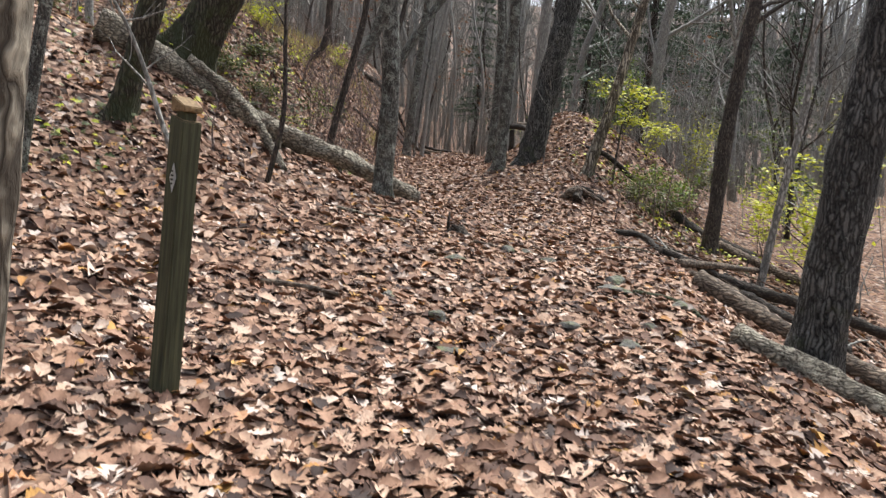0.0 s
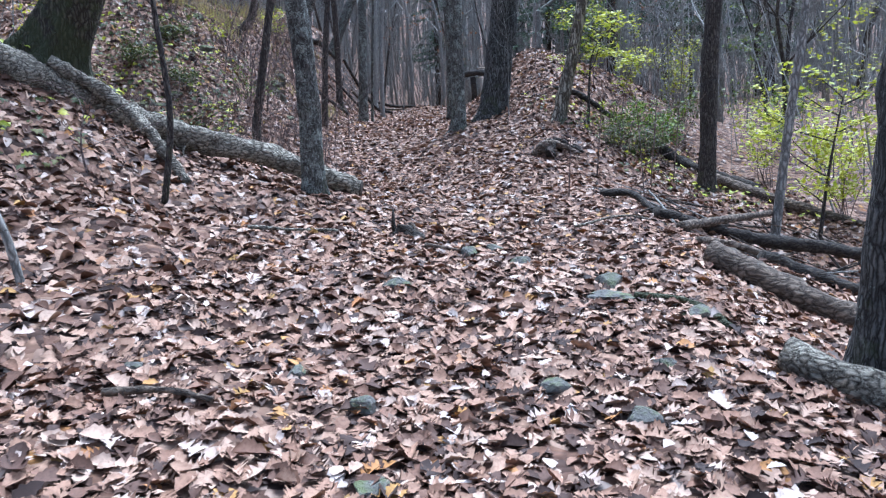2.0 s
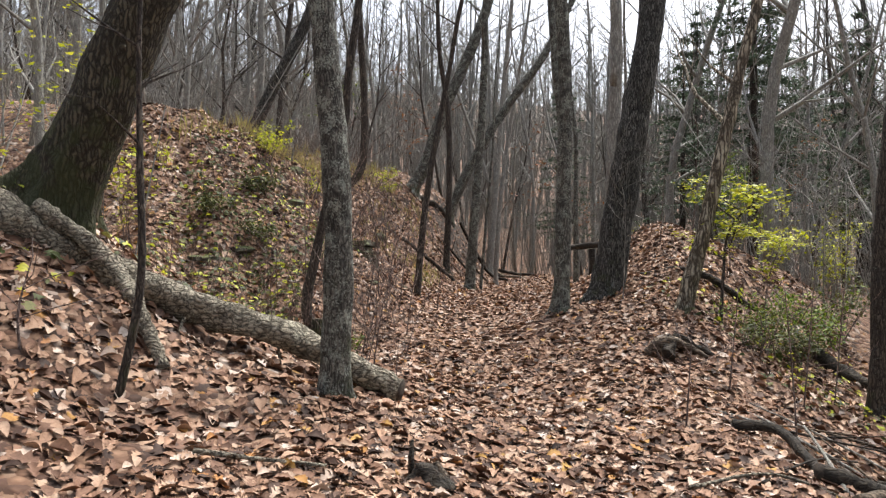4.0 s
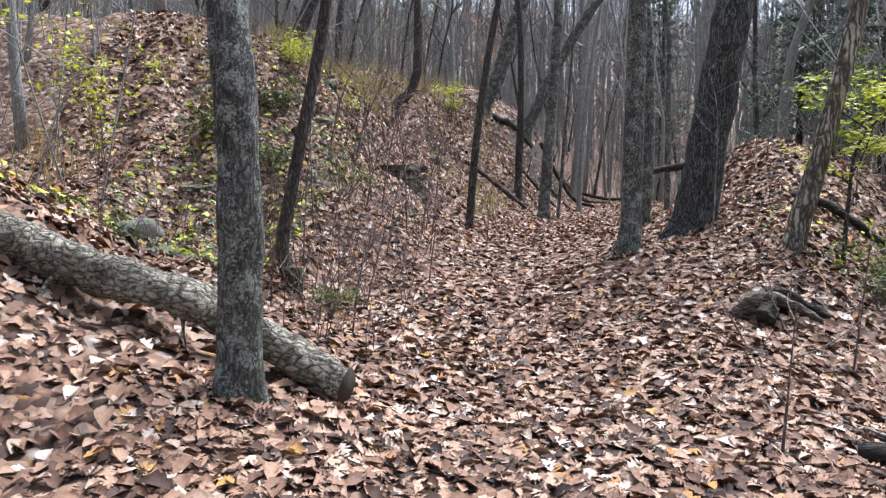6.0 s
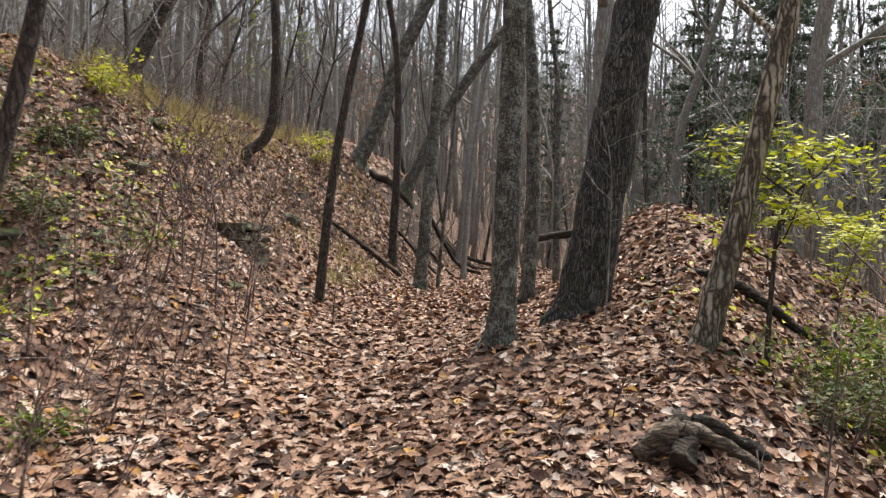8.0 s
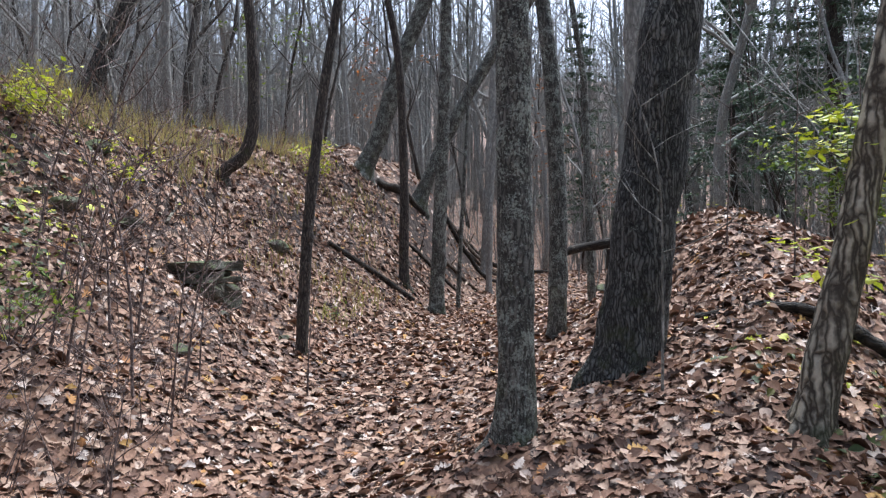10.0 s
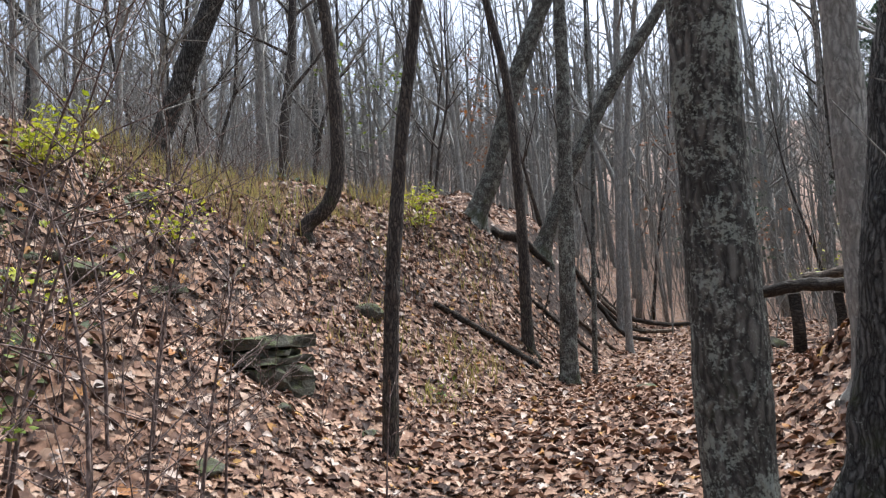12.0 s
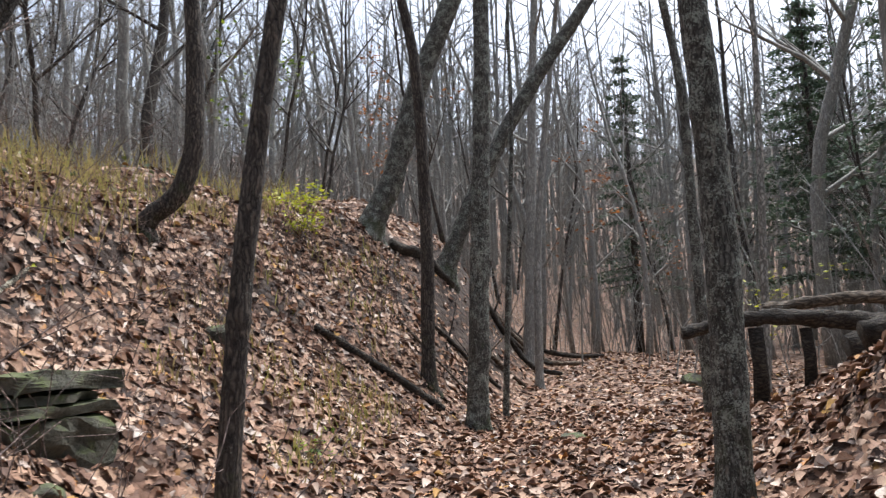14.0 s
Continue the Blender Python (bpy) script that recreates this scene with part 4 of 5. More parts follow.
def ledge(x, y, z, turn, layers, seed):
    """An outcrop of stacked flat strata."""
    rng = random.Random(seed)
    ob = thing("rock_ledge", (x, y, z), "layered mossy rock outcrop jutting from the bank", "rock")
    ob.rotation_euler = (0, 0, radians(turn))
    at = 0.0
    for length, depth, thick, shift in layers:
        bm = bmesh.new()
        bmesh.ops.create_cube(bm, size=1)
        bmesh.ops.subdivide_edges(bm, edges=bm.edges[:], cuts=5, use_grid_fill=True)
        off = Vector((rng.uniform(0, 40), rng.uniform(0, 40), 0))
        for q in bm.verts:
            c = Vector((q.co.x * length, q.co.y * depth + shift, at + (q.co.z + 0.5) * thick))
            n, n2 = noise.noise_vector(c * 3 + off), noise.noise_vector(c * 11 + off)
            q.co = c + Vector((n.x * 0.16 + n2.x * 0.03, n.y * 0.13 + n2.y * 0.05, n.z * 0.035 + n2.z * 0.016))
        me = bpy.data.meshes.new("slab")
        bm.to_mesh(me)
        bm.free()
        me.materials.append(M_LEDGE)
        part("slab", me, ob)
        at += thick + rng.uniform(0.012, 0.035)
    return ob


ledge(-3.16, 19.5, 1.60, 82, [(0.66, 0.5, 0.42, 0.04), (0.82, 0.5, 0.06, -0.06), (0.66, 0.5, 0.05, 0.03), (0.75, 0.5, 0.10, 0.0)], 3)
ledge(-3.5, 18.4, 2.02, 80, [(0.5, 0.4, 0.16, 0.0), (0.6, 0.4, 0.05, -0.04)], 4)
ledge(-4.12, 18.9, 2.52, 74, [(0.5, 0.4, 0.18, 0.0), (0.6, 0.4, 0.06, -0.05)], 5)
ledge(-4.5, 18.1, 2.80, 84, [(0.55, 0.4, 0.18, 0.0), (0.6, 0.4, 0.06, -0.04)], 6)
ledge(-4.2, 15.3, 1.52, 70, [(0.45, 0.4, 0.20, 0.0), (0.5, 0.35, 0.06, -0.03)], 7)
ledge(-4.02, 21.3, 2.42, 85, [(0.35, 0.3, 0.16, 0.0), (0.4, 0.3, 0.05, -0.03)], 8)

# ---- saplings, shrubs and grass ----
sapling("sapling", "pale bent sapling arching over the leaves", [(-1.38, 6.8, 0.41), (-1.45, 6.78, 0.75), (-1.6, 6.76, 1.15), (-1.9, 6.75, 1.85), (-2.4, 6.7, 2.6)], 0.03, M_BARK_PALE, 5, 1, 0.4)
sapling("sapling", "dark thin sapling in front of the fallen log", [(-1.41, 9.2, 0.58), (-1.28, 9.22, 1.4), (-1.32, 9.22, 2.3), (-1.36, 9.22, 3.2), (-1.3, 9.2, 4.6)], 0.034, M_BARK_BROWN, 8, 2, 0.4)
sapling("sapling", "small twiggy dead sapling on the leaves", [(-1.95, 8.9, 0.8), (-1.98, 8.9, 1.2), (-1.9, 8.92, 1.6)], 0.012, None, 6, 3)
for k, (x, y, h, lean) in enumerate([(-1.94, 13.97, 1.9, 0.1), (-1.13, 13.78, 1.0, 0.25), (-1.72, 15.6, 1.7, 0.3), (-1.38, 16.2, 1.5, 0.15), (-2.5, 15.2, 2.2, -0.1), (-0.9, 14.9, 0.9, 0.1), (3.1, 13.3, 1.1, 0.1), (3.5, 11.9, 1.4, -0.1), (2.5, 11.2, 0.8, 0.05),
                                     (3.9, 13.6, 1.8, 0.15), (4.4, 14.4, 2.4, 0.2), (-0.55, 12.3, 0.8, 0.1), (-1.9, 17.4, 1.3, 0.1), (-1.2, 18.1, 0.9, 0.05), (-3.0, 17.2, 1.6, 0.2), (3.2, 19.2, 2.2, 0.1), (3.9, 19.6, 2.6, 0.0), (2.7, 20.3, 1.6, 0.1), (4.6, 20.5, 2.4, -0.1)]):
    z = gz(x, y)
    sapling("sapling", "thin reddish bare sapling stem rising from leaves", [(x, y, z), (x + lean * 0.4, y, z + h * 0.4), (x + lean, y + 0.05, z + h)], 0.010, None, 5, 300 + k, 0.3, group="bare saplings")
for k, (x, y, h, lean) in enumerate([(-1.72, 16.25, 1.9, -0.15), (-1.85, 17.1, 1.5, 0.2), (-2.75, 16.6, 2.3, 0.5), (-2.7, 17.65, 1.8, 0.25), (-2.72, 17.3, 2.0, -0.2), (-3.3, 17.0, 2.3, 0.6), (-2.35, 16.3, 1.6, 0.35), (-3.4, 18.2, 1.3, 0.4)]):
    z = gz(x, y)
    sapling("bare_shrub", "bare twiggy shrub with grey arching stems", [(x, y, z), (x + lean * 0.4, y + 0.05, z + h * 0.45), (x + lean * 1.7, y, z + h)], 0.014, M_TWIG, 11, 340 + k, 0.2, group="bare shrubs", category="shrub", twig_len=0.8)
sapling("sapling", "thin sapling with pale arms in front of the oak", [(2.0, 17.1, 1.2), (2.02, 17.1, 2.0), (2.0, 17.1, 2.9), (1.8, 17.05, 3.6)], 0.011, M_BARK_PALE, 7, 5, 0.35, twig_len=0.8)
sapling("sapling", "dead grey sapling on the crest with curling twigs", [(-5.06, 20.4, 3.9), (-5.0, 20.4, 4.5), (-5.1, 20.35, 5.2), (-4.7, 20.2, 5.9)], 0.03, M_BARK_PALE, 8, 6, 0.3, twig_len=1.3)
sapling("sapling", "dark twisted sapling beside the snag with yellow leaves", [(3.38, 16.45, 1.1), (3.42, 16.5, 1.7), (3.5, 16.6, 2.3), (3.9, 16.9, 2.8)], 0.03, M_BARK_BROWN, 9, 7, 0.45, M_YELLOW, 650, 0.085, twig_len=0.75)
sapling("sapling", "slender sapling with layered yellow-green leaves", [(4.1, 17.2, 0.9), (4.15, 17.2, 1.6), (4.35, 17.2, 2.25)], 0.015, None, 7, 8, 0.6, M_YELLOW, 520, 0.075, twig_len=0.7)
sapling("sapling", "dark stem with yellow leaves on the lower slope", [(6.0, 12.9, -0.5), (6.1, 12.9, 0.3), (6.3, 13.0, 1.3)], 0.03, M_BARK_BROWN, 9, 9, 0.3, M_YELLOW, 800, 0.09, twig_len=0.9)
for x, y, h, lean, m, n in ((-1.75, 34.5, 5.2, 0.3, M_RUST, 170), (-5.3, 31.0, 2.4, 0.2, M_RUST, 120), (0.3, 38.0, 3.6, -0.2, M_RUST, 140), (-6.6, 35.0, 4.2, 0.2, M_RUST, 150), (7.2, 31.0, 5.5, 0.2, M_RUST, 170), (2.2, 33.5, 1.8, 0.3, M_YELLOW, 110), (-7.5, 29.5, 3.0, 0.1, M_GREEN, 180), (8.5, 24.0, 2.6, 0.2, M_GREEN, 300), (9.5, 20.0, 2.8, -0.2, M_YELLOW, 260), (10.5, 27.0, 3.4, 0.3, M_DULL, 400), (7.5, 27.5, 3.0, 0.1, M_DULL, 350), (-6.2, 13.2, 2.4, 0.3, M_YELLOW, 160), (-7.0, 16.5, 2.2, -0.2, M_YELLOW, 120)):
    z = gz(x, y)
    sapling("sapling", "slender sapling still holding " + ("rust-brown" if m is M_RUST else "yellow-green" if m is M_YELLOW else "dull green") + " leaves among bare trees", [(x, y, z), (x + lean * 0.4, y, z + h * 0.5), (x + lean, y, z + h)], 0.022, M_BARK_HAZED, 8, int(x * 10 + 500), 0.4, m, n, 0.10, twig_len=1.1)
for k, (lab, x, y, w, h, m, n, lf) in enumerate([
        ("bright green leafy shrub on the slope", 4.75, 17.3, 0.7, 0.9, M_GREEN, 700, 0.07), ("dull green shrub below the snag", 4.3, 16.2, 0.6, 0.6, M_DULL, 500, 0.06), ("yellow-green shrub beside dead wood", 6.9, 14.2, 0.8, 1.4, M_YELLOW, 650, 0.09),
        ("yellow-green shrub on the lower slope", 6.6, 16.6, 0.8, 1.3, M_YELLOW, 450, 0.08), ("green and yellow shrub at the trail edge", 3.85, 15.55, 0.55, 0.75, M_GREEN, 550, 0.055), ("low green shrub among leaves", 3.55, 14.9, 0.5, 0.5, M_DULL, 350, 0.05),
        ("green leafy shrub on the mound", 4.4, 22.2, 0.9, 1.6, M_GREEN, 800, 0.08), ("dull green low shrub on the bank", -3.75, 16.25, 0.6, 0.45, M_DULL, 420, 0.06), ("dull green low shrub on the bank", -4.3, 17.3, 0.7, 0.5, M_DULL, 420, 0.06),
        ("dull green low shrub on the bank", -4.5, 16.0, 0.7, 0.5, M_DULL, 420, 0.06), ("yellow shrub on the bank", -4.1, 19.4, 0.5, 0.6, M_YELLOW, 90, 0.07), ("small green shrub at the foot of the bank", -2.55, 16.0, 0.5, 0.7, M_GREEN, 170, 0.05),
        ("small yellow sapling on the crest", -4.5, 25.7, 0.4, 0.75, M_YELLOW, 260, 0.07), ("green shrub high on the bank", -5.6, 11.2, 0.9, 0.9, M_DULL, 700, 0.07), ("green shrub high on the bank", -5.0, 8.8, 0.9, 0.8, M_DULL, 600, 0.07),
        ("yellow leafy sapling on the hillside", -4.9, 14.4, 0.7, 1.5, M_YELLOW, 260, 0.08), ("yellow leafy shrub on the bank", -4.7, 18.5, 0.5, 0.6, M_YELLOW, 170, 0.08), ("green tuft at a sawn stump", -1.2, 13.15, 0.25, 0.2, M_GREEN, 120, 0.05),
        ("green shrub on the lower slope", 5.6, 19.0, 0.9, 1.2, M_DULL, 550, 0.07), ("green shrub on the lower slope", 7.6, 18.8, 1.0, 1.4, M_GREEN, 500, 0.08), ("yellow leaves on a low shrub", 6.0, 21.5, 0.8, 1.3, M_YELLOW, 350, 0.08), ("green tuft under the bank", -2.5, 21.6, 0.25, 0.2, M_GREEN, 60, 0.05)]):
    shrub(lab, (x, y), (w, h), m, n, lf, 8, 400 + k)


def tufts(name, label, mat, spots, seed, tall, per, spread):
    rng = random.Random(seed)
    t = Tube()
    for x, y in spots:
        for _ in range(per):
            a, b = x + rng.gauss(0, spread), y + rng.gauss(0, spread)
            z, h, an = gz(a, b) - 0.02, tall * rng.uniform(0.5, 1.2), rng.uniform(0, 6.28)
            dx, dy, w = math.cos(an) * h * 0.35, math.sin(an) * h * 0.35, 0.006
            k = len(t.v)
            t.v += [(a - w, b, z), (a + w, b, z), (a + dx * 0.4 + w, b + dy * 0.4, z + h * 0.6), (a + dx * 0.4 - w, b + dy * 0.4, z + h * 0.6), (a + dx, b + dy, z + h)]
            t.f += [(k, k + 1, k + 2, k + 3), (k + 3, k + 2, k + 4)]
            t.slot += [0, 0]
    return tagged(new(name, t.mesh(name, [mat], False)), label, "grass", kind="stuff")


rg = random.Random(9)
tufts("dry_grass", "tall yellow dry grass along the crest of the bank", M_STRAW, [(float(trail(y)) - rg.uniform(3.5, 6.8), y) for y in [rg.uniform(20.5, 27) for _ in range(110)]] + [(rg.uniform(-6.5, -5), rg.uniform(13, 20)) for _ in range(18)], 1, 0.42, 16, 0.16)
tufts("dry_grass", "sparse yellow grass on the leafy bank", M_STRAW, [(float(trail(y)) - rg.uniform(1.3, 3.2), y) for y in [rg.uniform(20.5, 26) for _ in range(26)]] + [(-2.9 + rg.gauss(0, 0.25), 23.2 + rg.gauss(0, 0.5)) for _ in range(9)] + [(-3.9 + rg.gauss(0, 0.3), 26.3 + rg.gauss(0, 0.8)) for _ in range(14)], 2, 0.20, 12, 0.12)

# short bare twigs all over the bank, beyond counting
rt = random.Random(31)
twigs = Tube()
for _ in range(650):
    y = rt.uniform(11.5, 27)
    x = float(trail(y)) - rt.uniform(1.9, 5.6)
    z, h, r = gz(x, y), rt.uniform(0.3, 1.15), rt.uniform(0.003, 0.006)
    p = np.array([x, y, z - 0.03])
    w = np.array([rt.gauss(0.15, 0.3), rt.gauss(0, 0.3), 1.0])
    q, e = p + w * h * 0.5, p + w * h + [rt.gauss(0, 0.1), rt.gauss(0, 0.1), -0.05]
    twigs.add([p, q, e], [r, r * 0.8, r * 0.4], 3, 0, rt, cap=False)
    for _ in range(rt.randrange(2, 6)):
        u = rt.uniform(0.3, 0.95)
        s0 = p + (e - p) * u
        an, ln = rt.uniform(0, 6.28), rt.uniform(0.12, 0.4) * h
        twigs.add([s0, s0 + [math.cos(an) * ln, math.sin(an) * ln, ln * rt.uniform(0.0, 1.0)]], [r * 0.7, r * 0.3], 3, 0, rt, cap=False)
tagged(new("bank_brush", twigs.mesh("bank_brush", [M_TWIG])), "thin bare reddish twigs growing over the bank", "brush", kind="stuff")


# ---- woodland all around ----
def woodland_tree(seed, r, tall, mat, limbs=17):
    rng = random.Random(seed)
    ob = thing("woodland_tree", (0, 0, 0), "bare grey-brown woodland tree", "tree", "woodland trees")
    pts = [np.array((0, 0, -0.2))]
    d = np.array([rng.gauss(0, 0.07), rng.gauss(0, 0.07), 1.0])
    while pts[-1][2] < tall:
        d = d + [rng.gauss(0, 0.085), rng.gauss(0, 0.085), 0.12]
        d /= np.linalg.norm(d)
        pts.append(pts[-1] + d * 1.2)
    rad = r * (1 - 0.85 * np.linspace(0, 1, len(pts)))
    rad[0] *= 1.35
    part("trunk", Tube().add(pts, rad, 8, 0.05, rng).mesh("trunk", [mat]), ob)
    t = Tube()
    for k in range(limbs):
        i = min(len(pts) - 1, int(len(pts) * (0.2 + 0.8 * (k + rng.random()) / limbs)))
        an = rng.uniform(0, 6.28)
        limb(t, pts[i], (math.cos(an), math.sin(an), rng.uniform(0.5, 1.4)), rng.uniform(1.2, 3.6) * (1.25 - 0.6 * i / len(pts)), rad[i] * 0.45 + 0.006, rng, 2, 4, 0.75)
    part("crown", t.mesh("crown", [mat]), ob)
    return ob


def hemlock(seed, tall, spread):
    rng = random.Random(seed)
    ob = thing("conifer", (0, 0, 0), "dark green conifer with layered drooping boughs", "tree", "conifers")
    part("trunk", Tube().add([(0, 0, -0.2), (0.05, 0, tall * 0.5), (0, 0.03, tall)], [tall * 0.014, tall * 0.009, 0.01], 8, 0.04, rng).mesh("trunk", [M_BARK_BROWN]), ob)
    t = Tube()
    z = tall * 0.22
    while z < tall * 0.99:
        reach = spread * (1 - z / tall) ** 0.8 + 0.15
        for _ in range(7):
            an, ln = rng.uniform(0, 6.28), reach * rng.uniform(0.55, 1.1)
            tip = np.array([math.cos(an) * ln, math.sin(an) * ln, z - 0.12 * ln])
            t.add(curve_points([(0, 0, z), tip * [0.5, 0.5, 1] + [0, 0, 0.06 * ln], tip], 5), np.linspace(0.02, 0.004, 5), 3, 0, rng, cap=False, slot=1)
            for _ in range(int(10 + 30 * ln)):
                u = rng.uniform(0.15, 1)
                p = np.array([0, 0, z]) * (1 - u) + tip * u + [rng.gauss(0, 0.07 + 0.07 * ln * (1 - u)), rng.gauss(0, 0.07 + 0.07 * ln * (1 - u)), rng.gauss(-0.03, 0.035)]
                t.leaf(p, rng.uniform(0.10, 0.22), -0.4, rng, lie=0.35)
        z += rng.uniform(0.34, 0.7)
    part("crown", t.mesh("crown", [M_NEEDLE, M_BARK_BROWN], False), ob)
    return ob


def stand(proto, x, y, rng, scale=1.0):
    m = pose(x, y, gz(x, y), 0, 0, rng.uniform(0, 360)) @ Matrix.Diagonal((scale, scale, scale * rng.uniform(0.9, 1.15), 1))
    return copy_thing(proto, m)


rng = random.Random(77)
protos = [woodland_tree(101, 0.17, 17, M_BARK_HAZED), woodland_tree(102, 0.12, 15, M_BARK_HAZED, 15), woodland_tree(103, 0.22, 19, M_BARK_OAK), woodland_tree(104, 0.09, 12, M_BARK_HAZED, 14),
          woodland_tree(105, 0.13, 16, M_BARK_PALE, 13), woodland_tree(106, 0.06, 9, M_BARK_BROWN, 13), woodland_tree(107, 0.15, 17, M_BARK_BROWN), woodland_tree(108, 0.045, 7, M_BARK_HAZED, 12)]
spots, used = [], []
for _ in range(30000):
    if len(spots) >= 270:
        break
    x, y = rng.uniform(-25, 23), rng.uniform(-8, 54)
    d = x - float(trail(y))
    if abs(x) > 12 + 0.62 * max(y, 0):
        continue
    if (-6.8 < d < 6.0 and y < 33) or (abs(d) < 2.2 and y < 37) or (y < 12 and -11 < d < 9):
        continue
    if abs(d) < 8 and y > 32 and rng.random() < 0.45:
        continue
    if d > 5 and y < 34 and rng.random() < 0.45:
        continue
    if any((x - a) ** 2 + (y - b) ** 2 < 1.1 for a, b in spots):
        continue
    spots.append((x, y))
for k, (x, y) in enumerate(spots):
    p = rng.choices(protos, (2.5, 4, 0.8, 6, 3, 6, 1.5, 7))[0]
    if (abs(x - float(trail(y))) < 5 and y < 46) or (x > 5 and y < 34):
        p = rng.choice((protos[3], protos[5], protos[7]))
    if k < len(protos):
        p = protos[k]
        p.matrix_basis = pose(x, y, gz(x, y), 0, 0, rng.uniform(0, 360))
    else:
        stand(p, x, y, rng, rng.uniform(0.8, 1.2))
conifers = [hemlock(201, 13, 3.0), hemlock(202, 16, 4.2), hemlock(203, 11, 3.2)]
for k, (x, y, s) in enumerate([(-0.86, 43.6, 0.82), (8.5, 43, 1.0), (11, 38, 1.0), (12.5, 46, 1.1), (6.0, 50, 1.0), (14, 40, 1.0), (17, 48, 1.1), (6.4, 33.5, 0.9), (4.6, 41, 1.0)]):
    if k < 3:
        conifers[k].matrix_basis = pose(x, y, gz(x, y)) @ Matrix.Scale(s, 4)
    else:
        stand(conifers[k % 3], x, y, rng, s)
# brush and thin stems between the trees, beyond counting
nr = np.random.RandomState(78)
x, y = nr.uniform(-28, 26, 4000), nr.uniform(13, 66, 4000)
d = x - trail(y)
keep = ~(((-5.6 < d) & (d < 5.0) & (y < 33)) | ((np.abs(d) < 1.6) & (y < 37)) | ((y < 20) & (d > 0) & (d < 5.5)))
x, y = x[keep], y[keep]
n = len(x)
p = np.stack([x, y, [gz(a, b) - 0.05 for a, b in zip(x, y)]], -1)
h, r = nr.uniform(1.0, 6.0, n), nr.uniform(0.005, 0.022, n)
w = np.stack([nr.normal(0, 0.2, n), nr.normal(0, 0.2, n), np.ones(n)], -1)
q = p + w * h[:, None] * 0.5
e = p + w * h[:, None] + nr.normal(0, 0.3, (n, 3)) * [1, 1, 0]
S0, S1, R0, R1 = [p, q], [q, e], [r, r * 0.75], [r * 0.75, r * 0.3]
for _ in range(7):
    u = nr.uniform(0.2, 0.95, n)
    s0 = np.where(u[:, None] < 0.5, p + (q - p) * u[:, None] * 2, q + (e - q) * (u[:, None] * 2 - 1))
    an, ln = nr.uniform(0, 6.28, n), nr.uniform(0.15, 0.4, n) * h * (1.2 - u)
    s1 = s0 + np.stack([np.cos(an) * ln, np.sin(an) * ln, ln * nr.uniform(0.1, 1.2, n)], -1)
    S0.append(s0)
    S1.append(s1)
    R0.append(r * 0.5)
    R1.append(r * 0.2)
tagged(new("brush", sticks_mesh("brush", np.concatenate(S0), np.concatenate(S1), np.concatenate(R0), np.concatenate(R1), [M_BARK_HAZED])), "thin bare saplings and brush filling the woods", "brush", kind="stuff")
# the far woods, beyond counting, in the bark paled for haze
n = 1900
an, dist = nr.uniform(-0.95, 0.95, n), nr.uniform(42, 125, n)
x, y = np.sin(an) * dist, 8 + np.cos(an) * dist
p = np.stack([x, y, [gz(a, b) - 0.3 for a, b in zip(x, y)]], -1)
tall, r = nr.uniform(11, 21, n), nr.uniform(0.05, 0.15, n)
line = [p]
for k in range(3):
    line.append(line[-1] + np.stack([nr.normal(0, 0.35, n), nr.normal(0, 0.35, n), tall / 3], -1))
S0, S1, R0, R1 = [], [], [], []
for k in range(3):
    S0.append(line[k])
    S1.append(line[k + 1])
    R0.append(r * (1, 0.72, 0.45)[k])
    R1.append(r * (0.72, 0.45, 0.1)[k])
for _ in range(14):
    u = nr.uniform(0.9, 2.95, n)
    k = u.astype(int)
    L = np.stack(line, 0)
    s0 = L[k, np.arange(n)] + (L[k + 1, np.arange(n)] - L[k, np.arange(n)]) * (u - k)[:, None]
    a2, ln = nr.uniform(0, 6.28, n), nr.uniform(1.0, 3.6, n) * (1.25 - u / 3)
    s1 = s0 + np.stack([np.cos(a2) * ln, np.sin(a2) * ln, ln * nr.uniform(0.3, 1.3, n)], -1)
    S0.append(s0)
    S1.append(s1)
    R0.append(np.full(n, 0.04))
    R1.append(np.full(n, 0.012))
    for _ in range(3):
        t0 = s0 + (s1 - s0) * nr.uniform(0.3, 1.0, n)[:, None]
        S0.append(t0)
        S1.append(t0 + nr.normal(0, 0.55, (n, 3)) * ln[:, None] * 0.45 + np.stack([0 * ln, 0 * ln, ln * 0.25], -1))
        R0.append(np.full(n, 0.016))
        R1.append(np.full(n, 0.006))
tagged(new("far_woods", sticks_mesh("far_woods", np.concatenate(S0), np.concatenate(S1), np.concatenate(R0), np.concatenate(R1), [M_BARK_HAZED])), "distant bare woodland trunks and branches, coloured pale as in haze", "woods", kind="stuff")


# ---- fallen leaves ----
def leaf_shape(lobes, width, fold):
    """One leaf as a folded fan of triangles along its midrib: vertices and triangles."""
    rib = [(0.0, 0.0), (0.35, 0.0), (0.7, 0.0), (1.0, 0.0)]
    side = lobes
    v = [(u - 0.5, 0, 0.0) for u, _ in rib]
    f = []
    for sgn in (1, -1):
        b = len(v)
        v += [(u - 0.5, sgn * w * width, fold * w) for u, w in side]
        n = len(side)
        nearest = [min(range(4), key=lambda k: abs(rib[k][0] - u + 0.02)) for u, _ in side]
        for i in range(n - 1):
            a, c = nearest[i], nearest[i + 1]
            tri = (a, b + i, b + i + 1)
            f.append(tri if sgn > 0 else tri[::-1])
            if a != c:
                tri = (a, b + i + 1, c)
                f.append(tri if sgn > 0 else tri[::-1])
    return np.array(v, float), np.array(f, int)


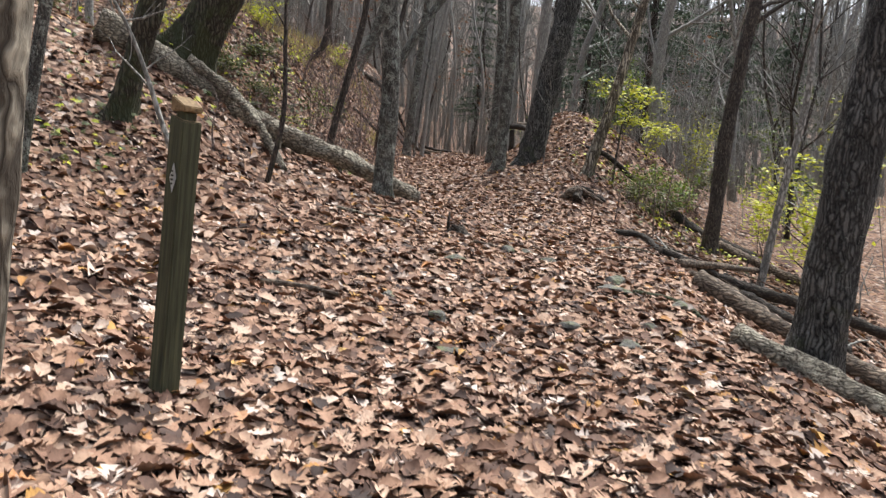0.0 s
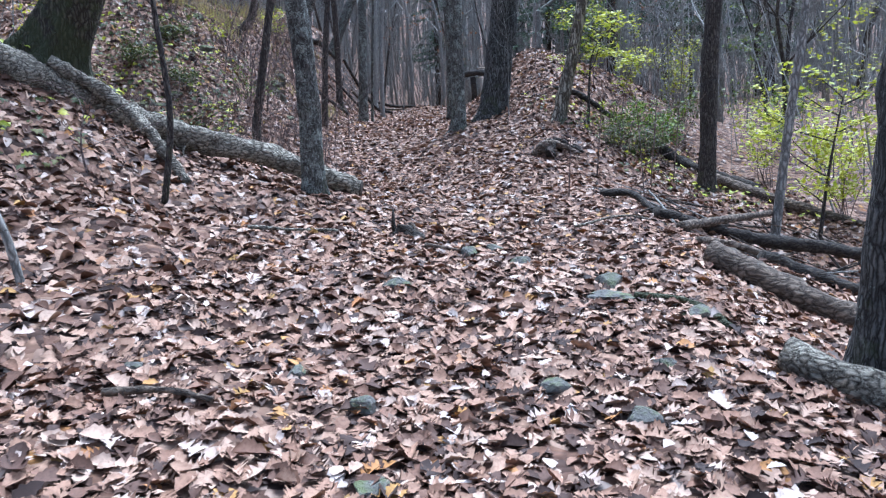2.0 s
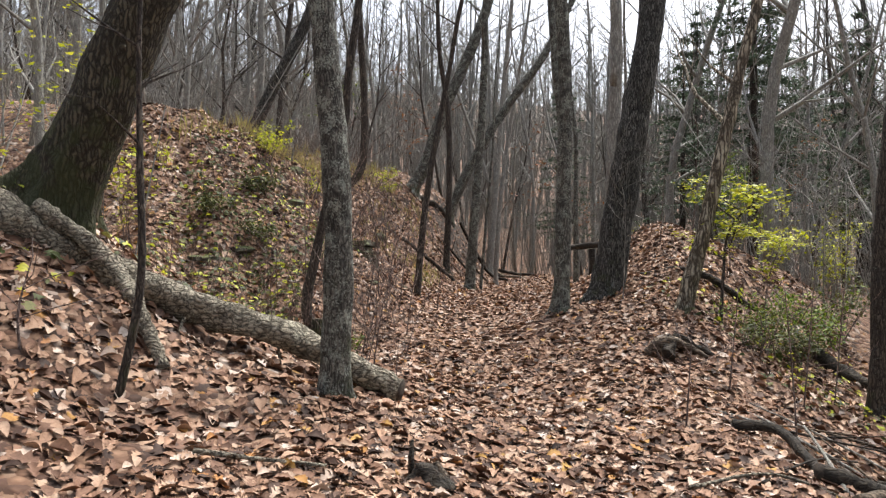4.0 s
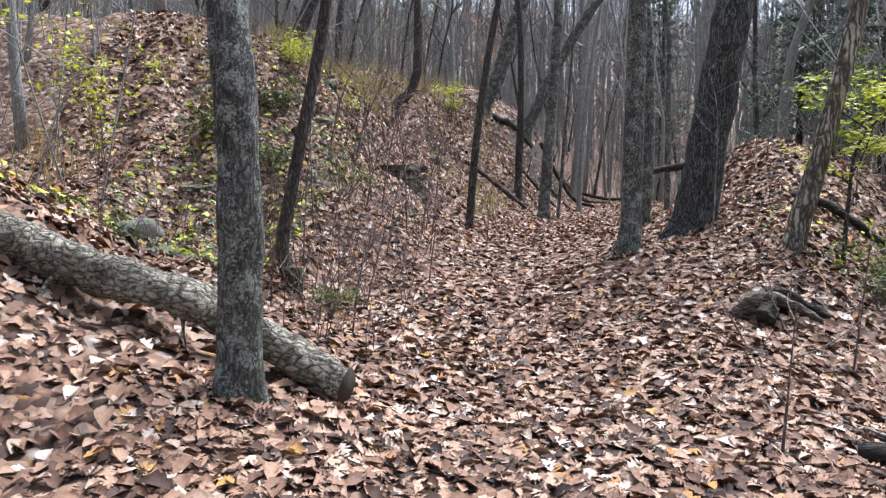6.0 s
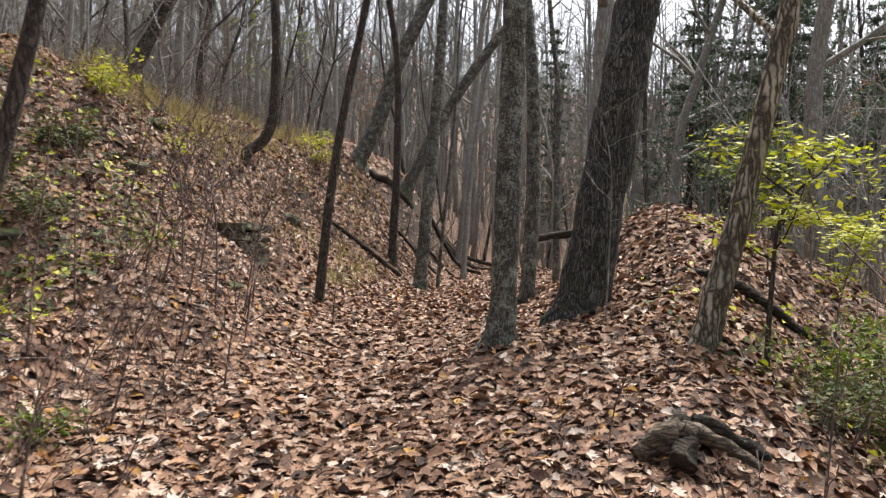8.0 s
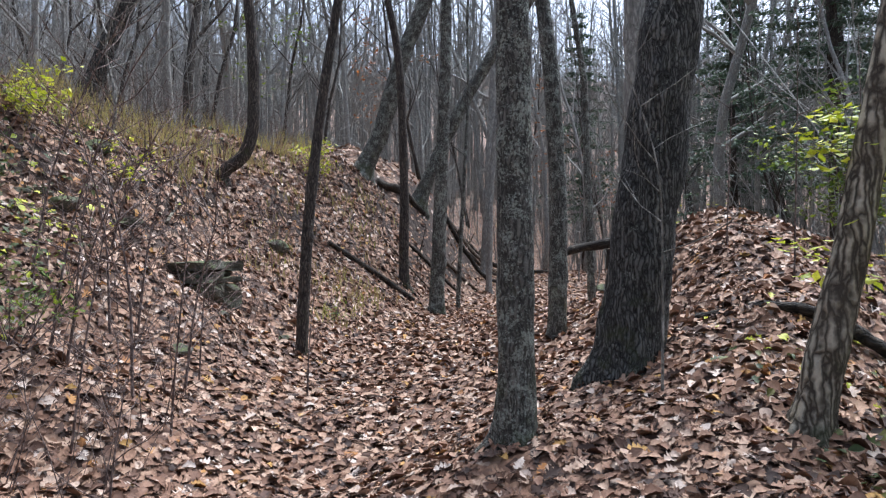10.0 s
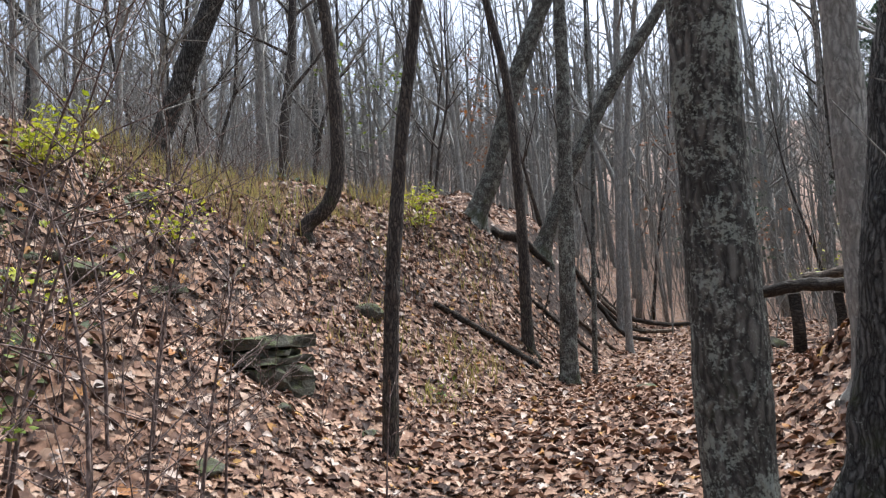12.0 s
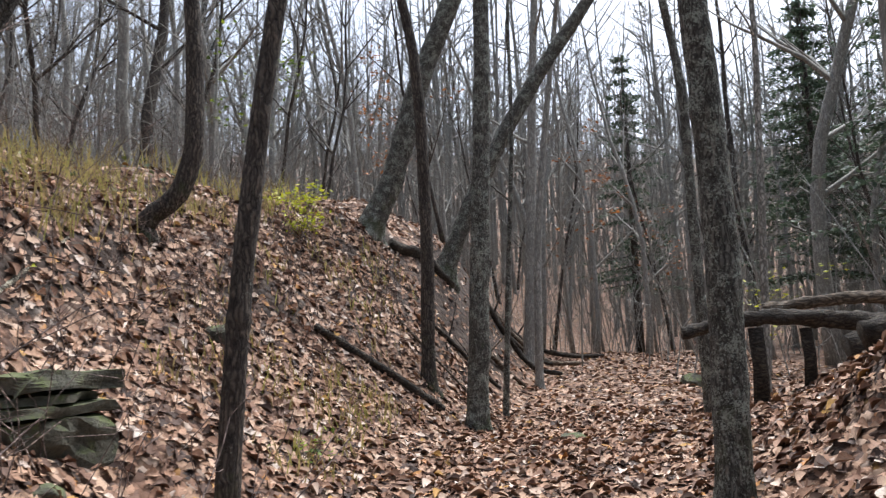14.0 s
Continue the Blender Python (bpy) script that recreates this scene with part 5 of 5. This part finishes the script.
SHAPES = [leaf_shape([(0.06, 0.1), (0.26, 0.62), (0.42, 0.3), (0.60, 0.95), (0.74, 0.36), (0.95, 0.42)], 0.42, 0.28),
          leaf_shape([(0.10, 0.32), (0.30, 0.75), (0.46, 0.85), (0.62, 0.75), (0.8, 0.45), (0.96, 0.1)], 0.36, 0.4),
          leaf_shape([(0.02, 0.2), (0.2, 0.95), (0.34, 0.45), (0.55, 1.1), (0.68, 0.42), (0.92, 0.30)], 0.46, -0.22)]


OAK = [leaf_shape([(0.04, 0.08), (0.17, 0.45), (0.25, 0.2), (0.40, 0.85), (0.49, 0.26), (0.62, 1.0), (0.72, 0.3), (0.86, 0.62), (0.98, 0.12)], 0.40, 0.22),
       leaf_shape([(0.05, 0.12), (0.15, 0.6), (0.27, 0.24), (0.36, 1.0), (0.5, 0.3), (0.66, 0.9), (0.75, 0.26), (0.88, 0.4), (0.99, 0.08)], 0.44, -0.18),
       leaf_shape([(0.08, 0.3), (0.2, 0.62), (0.3, 0.58), (0.42, 0.9), (0.5, 0.74), (0.62, 0.92), (0.74, 0.6), (0.86, 0.42), (0.97, 0.1)], 0.36, 0.3)]


def scatter(name, label, boxes, seed, mat, size=(0.085, 0.145), lift=0.03, shapes=SHAPES):
    """Leaves strewn at random over stretches of ground: (x0, x1, y0, y1, leaves a square metre), x counted from the trail."""
    r = np.random.RandomState(seed)
    d, y = [], []
    for x0, x1, y0, y1, per in boxes:
        n = int((x1 - x0) * (y1 - y0) * per)
        d.append(r.uniform(x0, x1, n))
        y.append(r.uniform(y0, y1, n))
    d, y = np.concatenate(d), np.concatenate(y)
    x = d + trail(y)
    e = 0.05
    z = rough_height(x, y)
    steep = np.hypot(rough_height(x + e, y) - z, rough_height(x, y + e) - z) / e
    keep = r.rand(len(x)) > np.clip((steep - 1.3) * 0.6, 0, 0.4)
    x, y, z = x[keep], y[keep], z[keep]
    n = len(x)
    nrm = np.stack([-(rough_height(x + e, y) - z) / e, -(rough_height(x, y + e) - z) / e, np.ones(n)], -1)
    nrm += r.normal(0, 0.23, (n, 3)) * [1, 1, 0]
    nrm /= np.linalg.norm(nrm, axis=1)[:, None]
    an = r.uniform(0, 2 * np.pi, n)
    a = np.stack([np.cos(an), np.sin(an), np.zeros(n)], -1)
    a -= nrm * (a * nrm).sum(-1)[:, None]
    a /= np.linalg.norm(a, axis=1)[:, None]
    b = np.cross(nrm, a)
    s = r.uniform(*size, n) * np.where(r.rand(n) < 0.12, 1.25, 1.0)
    pos = np.stack([x, y, z + r.uniform(0.006, lift, n)], -1)
    kind = r.randint(0, len(shapes), n)
    curl = r.normal(0.0, 0.35, n)
    vs, fs, at = [], [], 0
    for k, (tv, tf) in enumerate(shapes):
        w = np.nonzero(kind == k)[0]
        m = len(w)
        bend = curl[w][:, None] * (tv[None, :, 0] ** 2) + tv[None, :, 2] * r.uniform(0.3, 1.3, m)[:, None]
        loc = pos[w][:, None] + s[w][:, None, None] * (tv[None, :, 0, None] * a[w][:, None] + tv[None, :, 1, None] * b[w][:, None] + bend[..., None] * nrm[w][:, None])
        vs.append(loc.reshape(-1, 3))
        fs.append((tf[None] + (at + np.arange(m) * len(tv))[:, None, None]).reshape(-1, 3))
        at += m * len(tv)
    vs, fs = np.concatenate(vs), np.concatenate(fs)
    me = bpy.data.meshes.new(name)
    me.vertices.add(len(vs))
    me.vertices.foreach_set("co", vs.ravel())
    me.loops.add(fs.size)
    me.loops.foreach_set("vertex_index", fs.ravel().astype(np.int32))
    me.polygons.add(len(fs))
    me.polygons.foreach_set("loop_start", np.arange(0, fs.size, 3, dtype=np.int32))
    me.polygons.foreach_set("loop_total", np.full(len(fs), 3, dtype=np.int32))
    me.materials.append(mat)
    me.update()
    me.validate()
    return tagged(new(name, me), label, "leaves", kind="stuff")


scatter("fallen_leaves", "thick layer of dry brown oak leaves on the trail",
        [(-2.6, 2.4, 1.2, 11, 440), (-3.0, 2.0, 11, 19.5, 400)], 6, M_LITTER, (0.072, 0.128), 0.03, OAK)
scatter("fallen_leaves", "thick layer of dry brown leaves over the slopes",
        [(-6, -2.6, 0.5, 11, 210), (2.4, 6, 3, 11, 220), (-7.5, -3.0, 11, 21, 390), (2.0, 6, 11, 20, 220), (2.0, 6, 20, 21, 280), (4.5, 7, 21, 28, 120), (2.0, 3.6, 16, 20, 160), (-3.0, 2.0, 19.5, 21, 330),
         (-4.5, 4.5, 21, 28, 340), (-8, -4.5, 21, 30, 120), (-4.5, 5, 28, 40, 80), (-3, 3, -2, 1.2, 60), (-9, -6, 2, 11, 60)], 5, M_LITTER, (0.078, 0.138))
scatter("ground_plants", "low green and yellow plants among leaves on the bank", [(-5.8, -3.3, 12.5, 17.8, 95), (-5.6, -3.5, 17.8, 20, 30), (-5.5, -4.0, 20, 25, 18), (-6.5, -4.2, 6.5, 12.5, 22), (2.2, 4.5, 13.5, 17.5, 22)], 8, M_DULL, (0.05, 0.10), 0.16)
scatter("ground_plants", "scattered yellow-green leaves low on the slopes", [(-5.8, -3.3, 12.5, 18, 26), (-5.6, -3.3, 18, 20.5, 10), (-6.5, -4.2, 6.5, 12.5, 8), (2.5, 5.5, 13.5, 18.5, 12)], 9, M_YELLOW, (0.05, 0.10), 0.2)
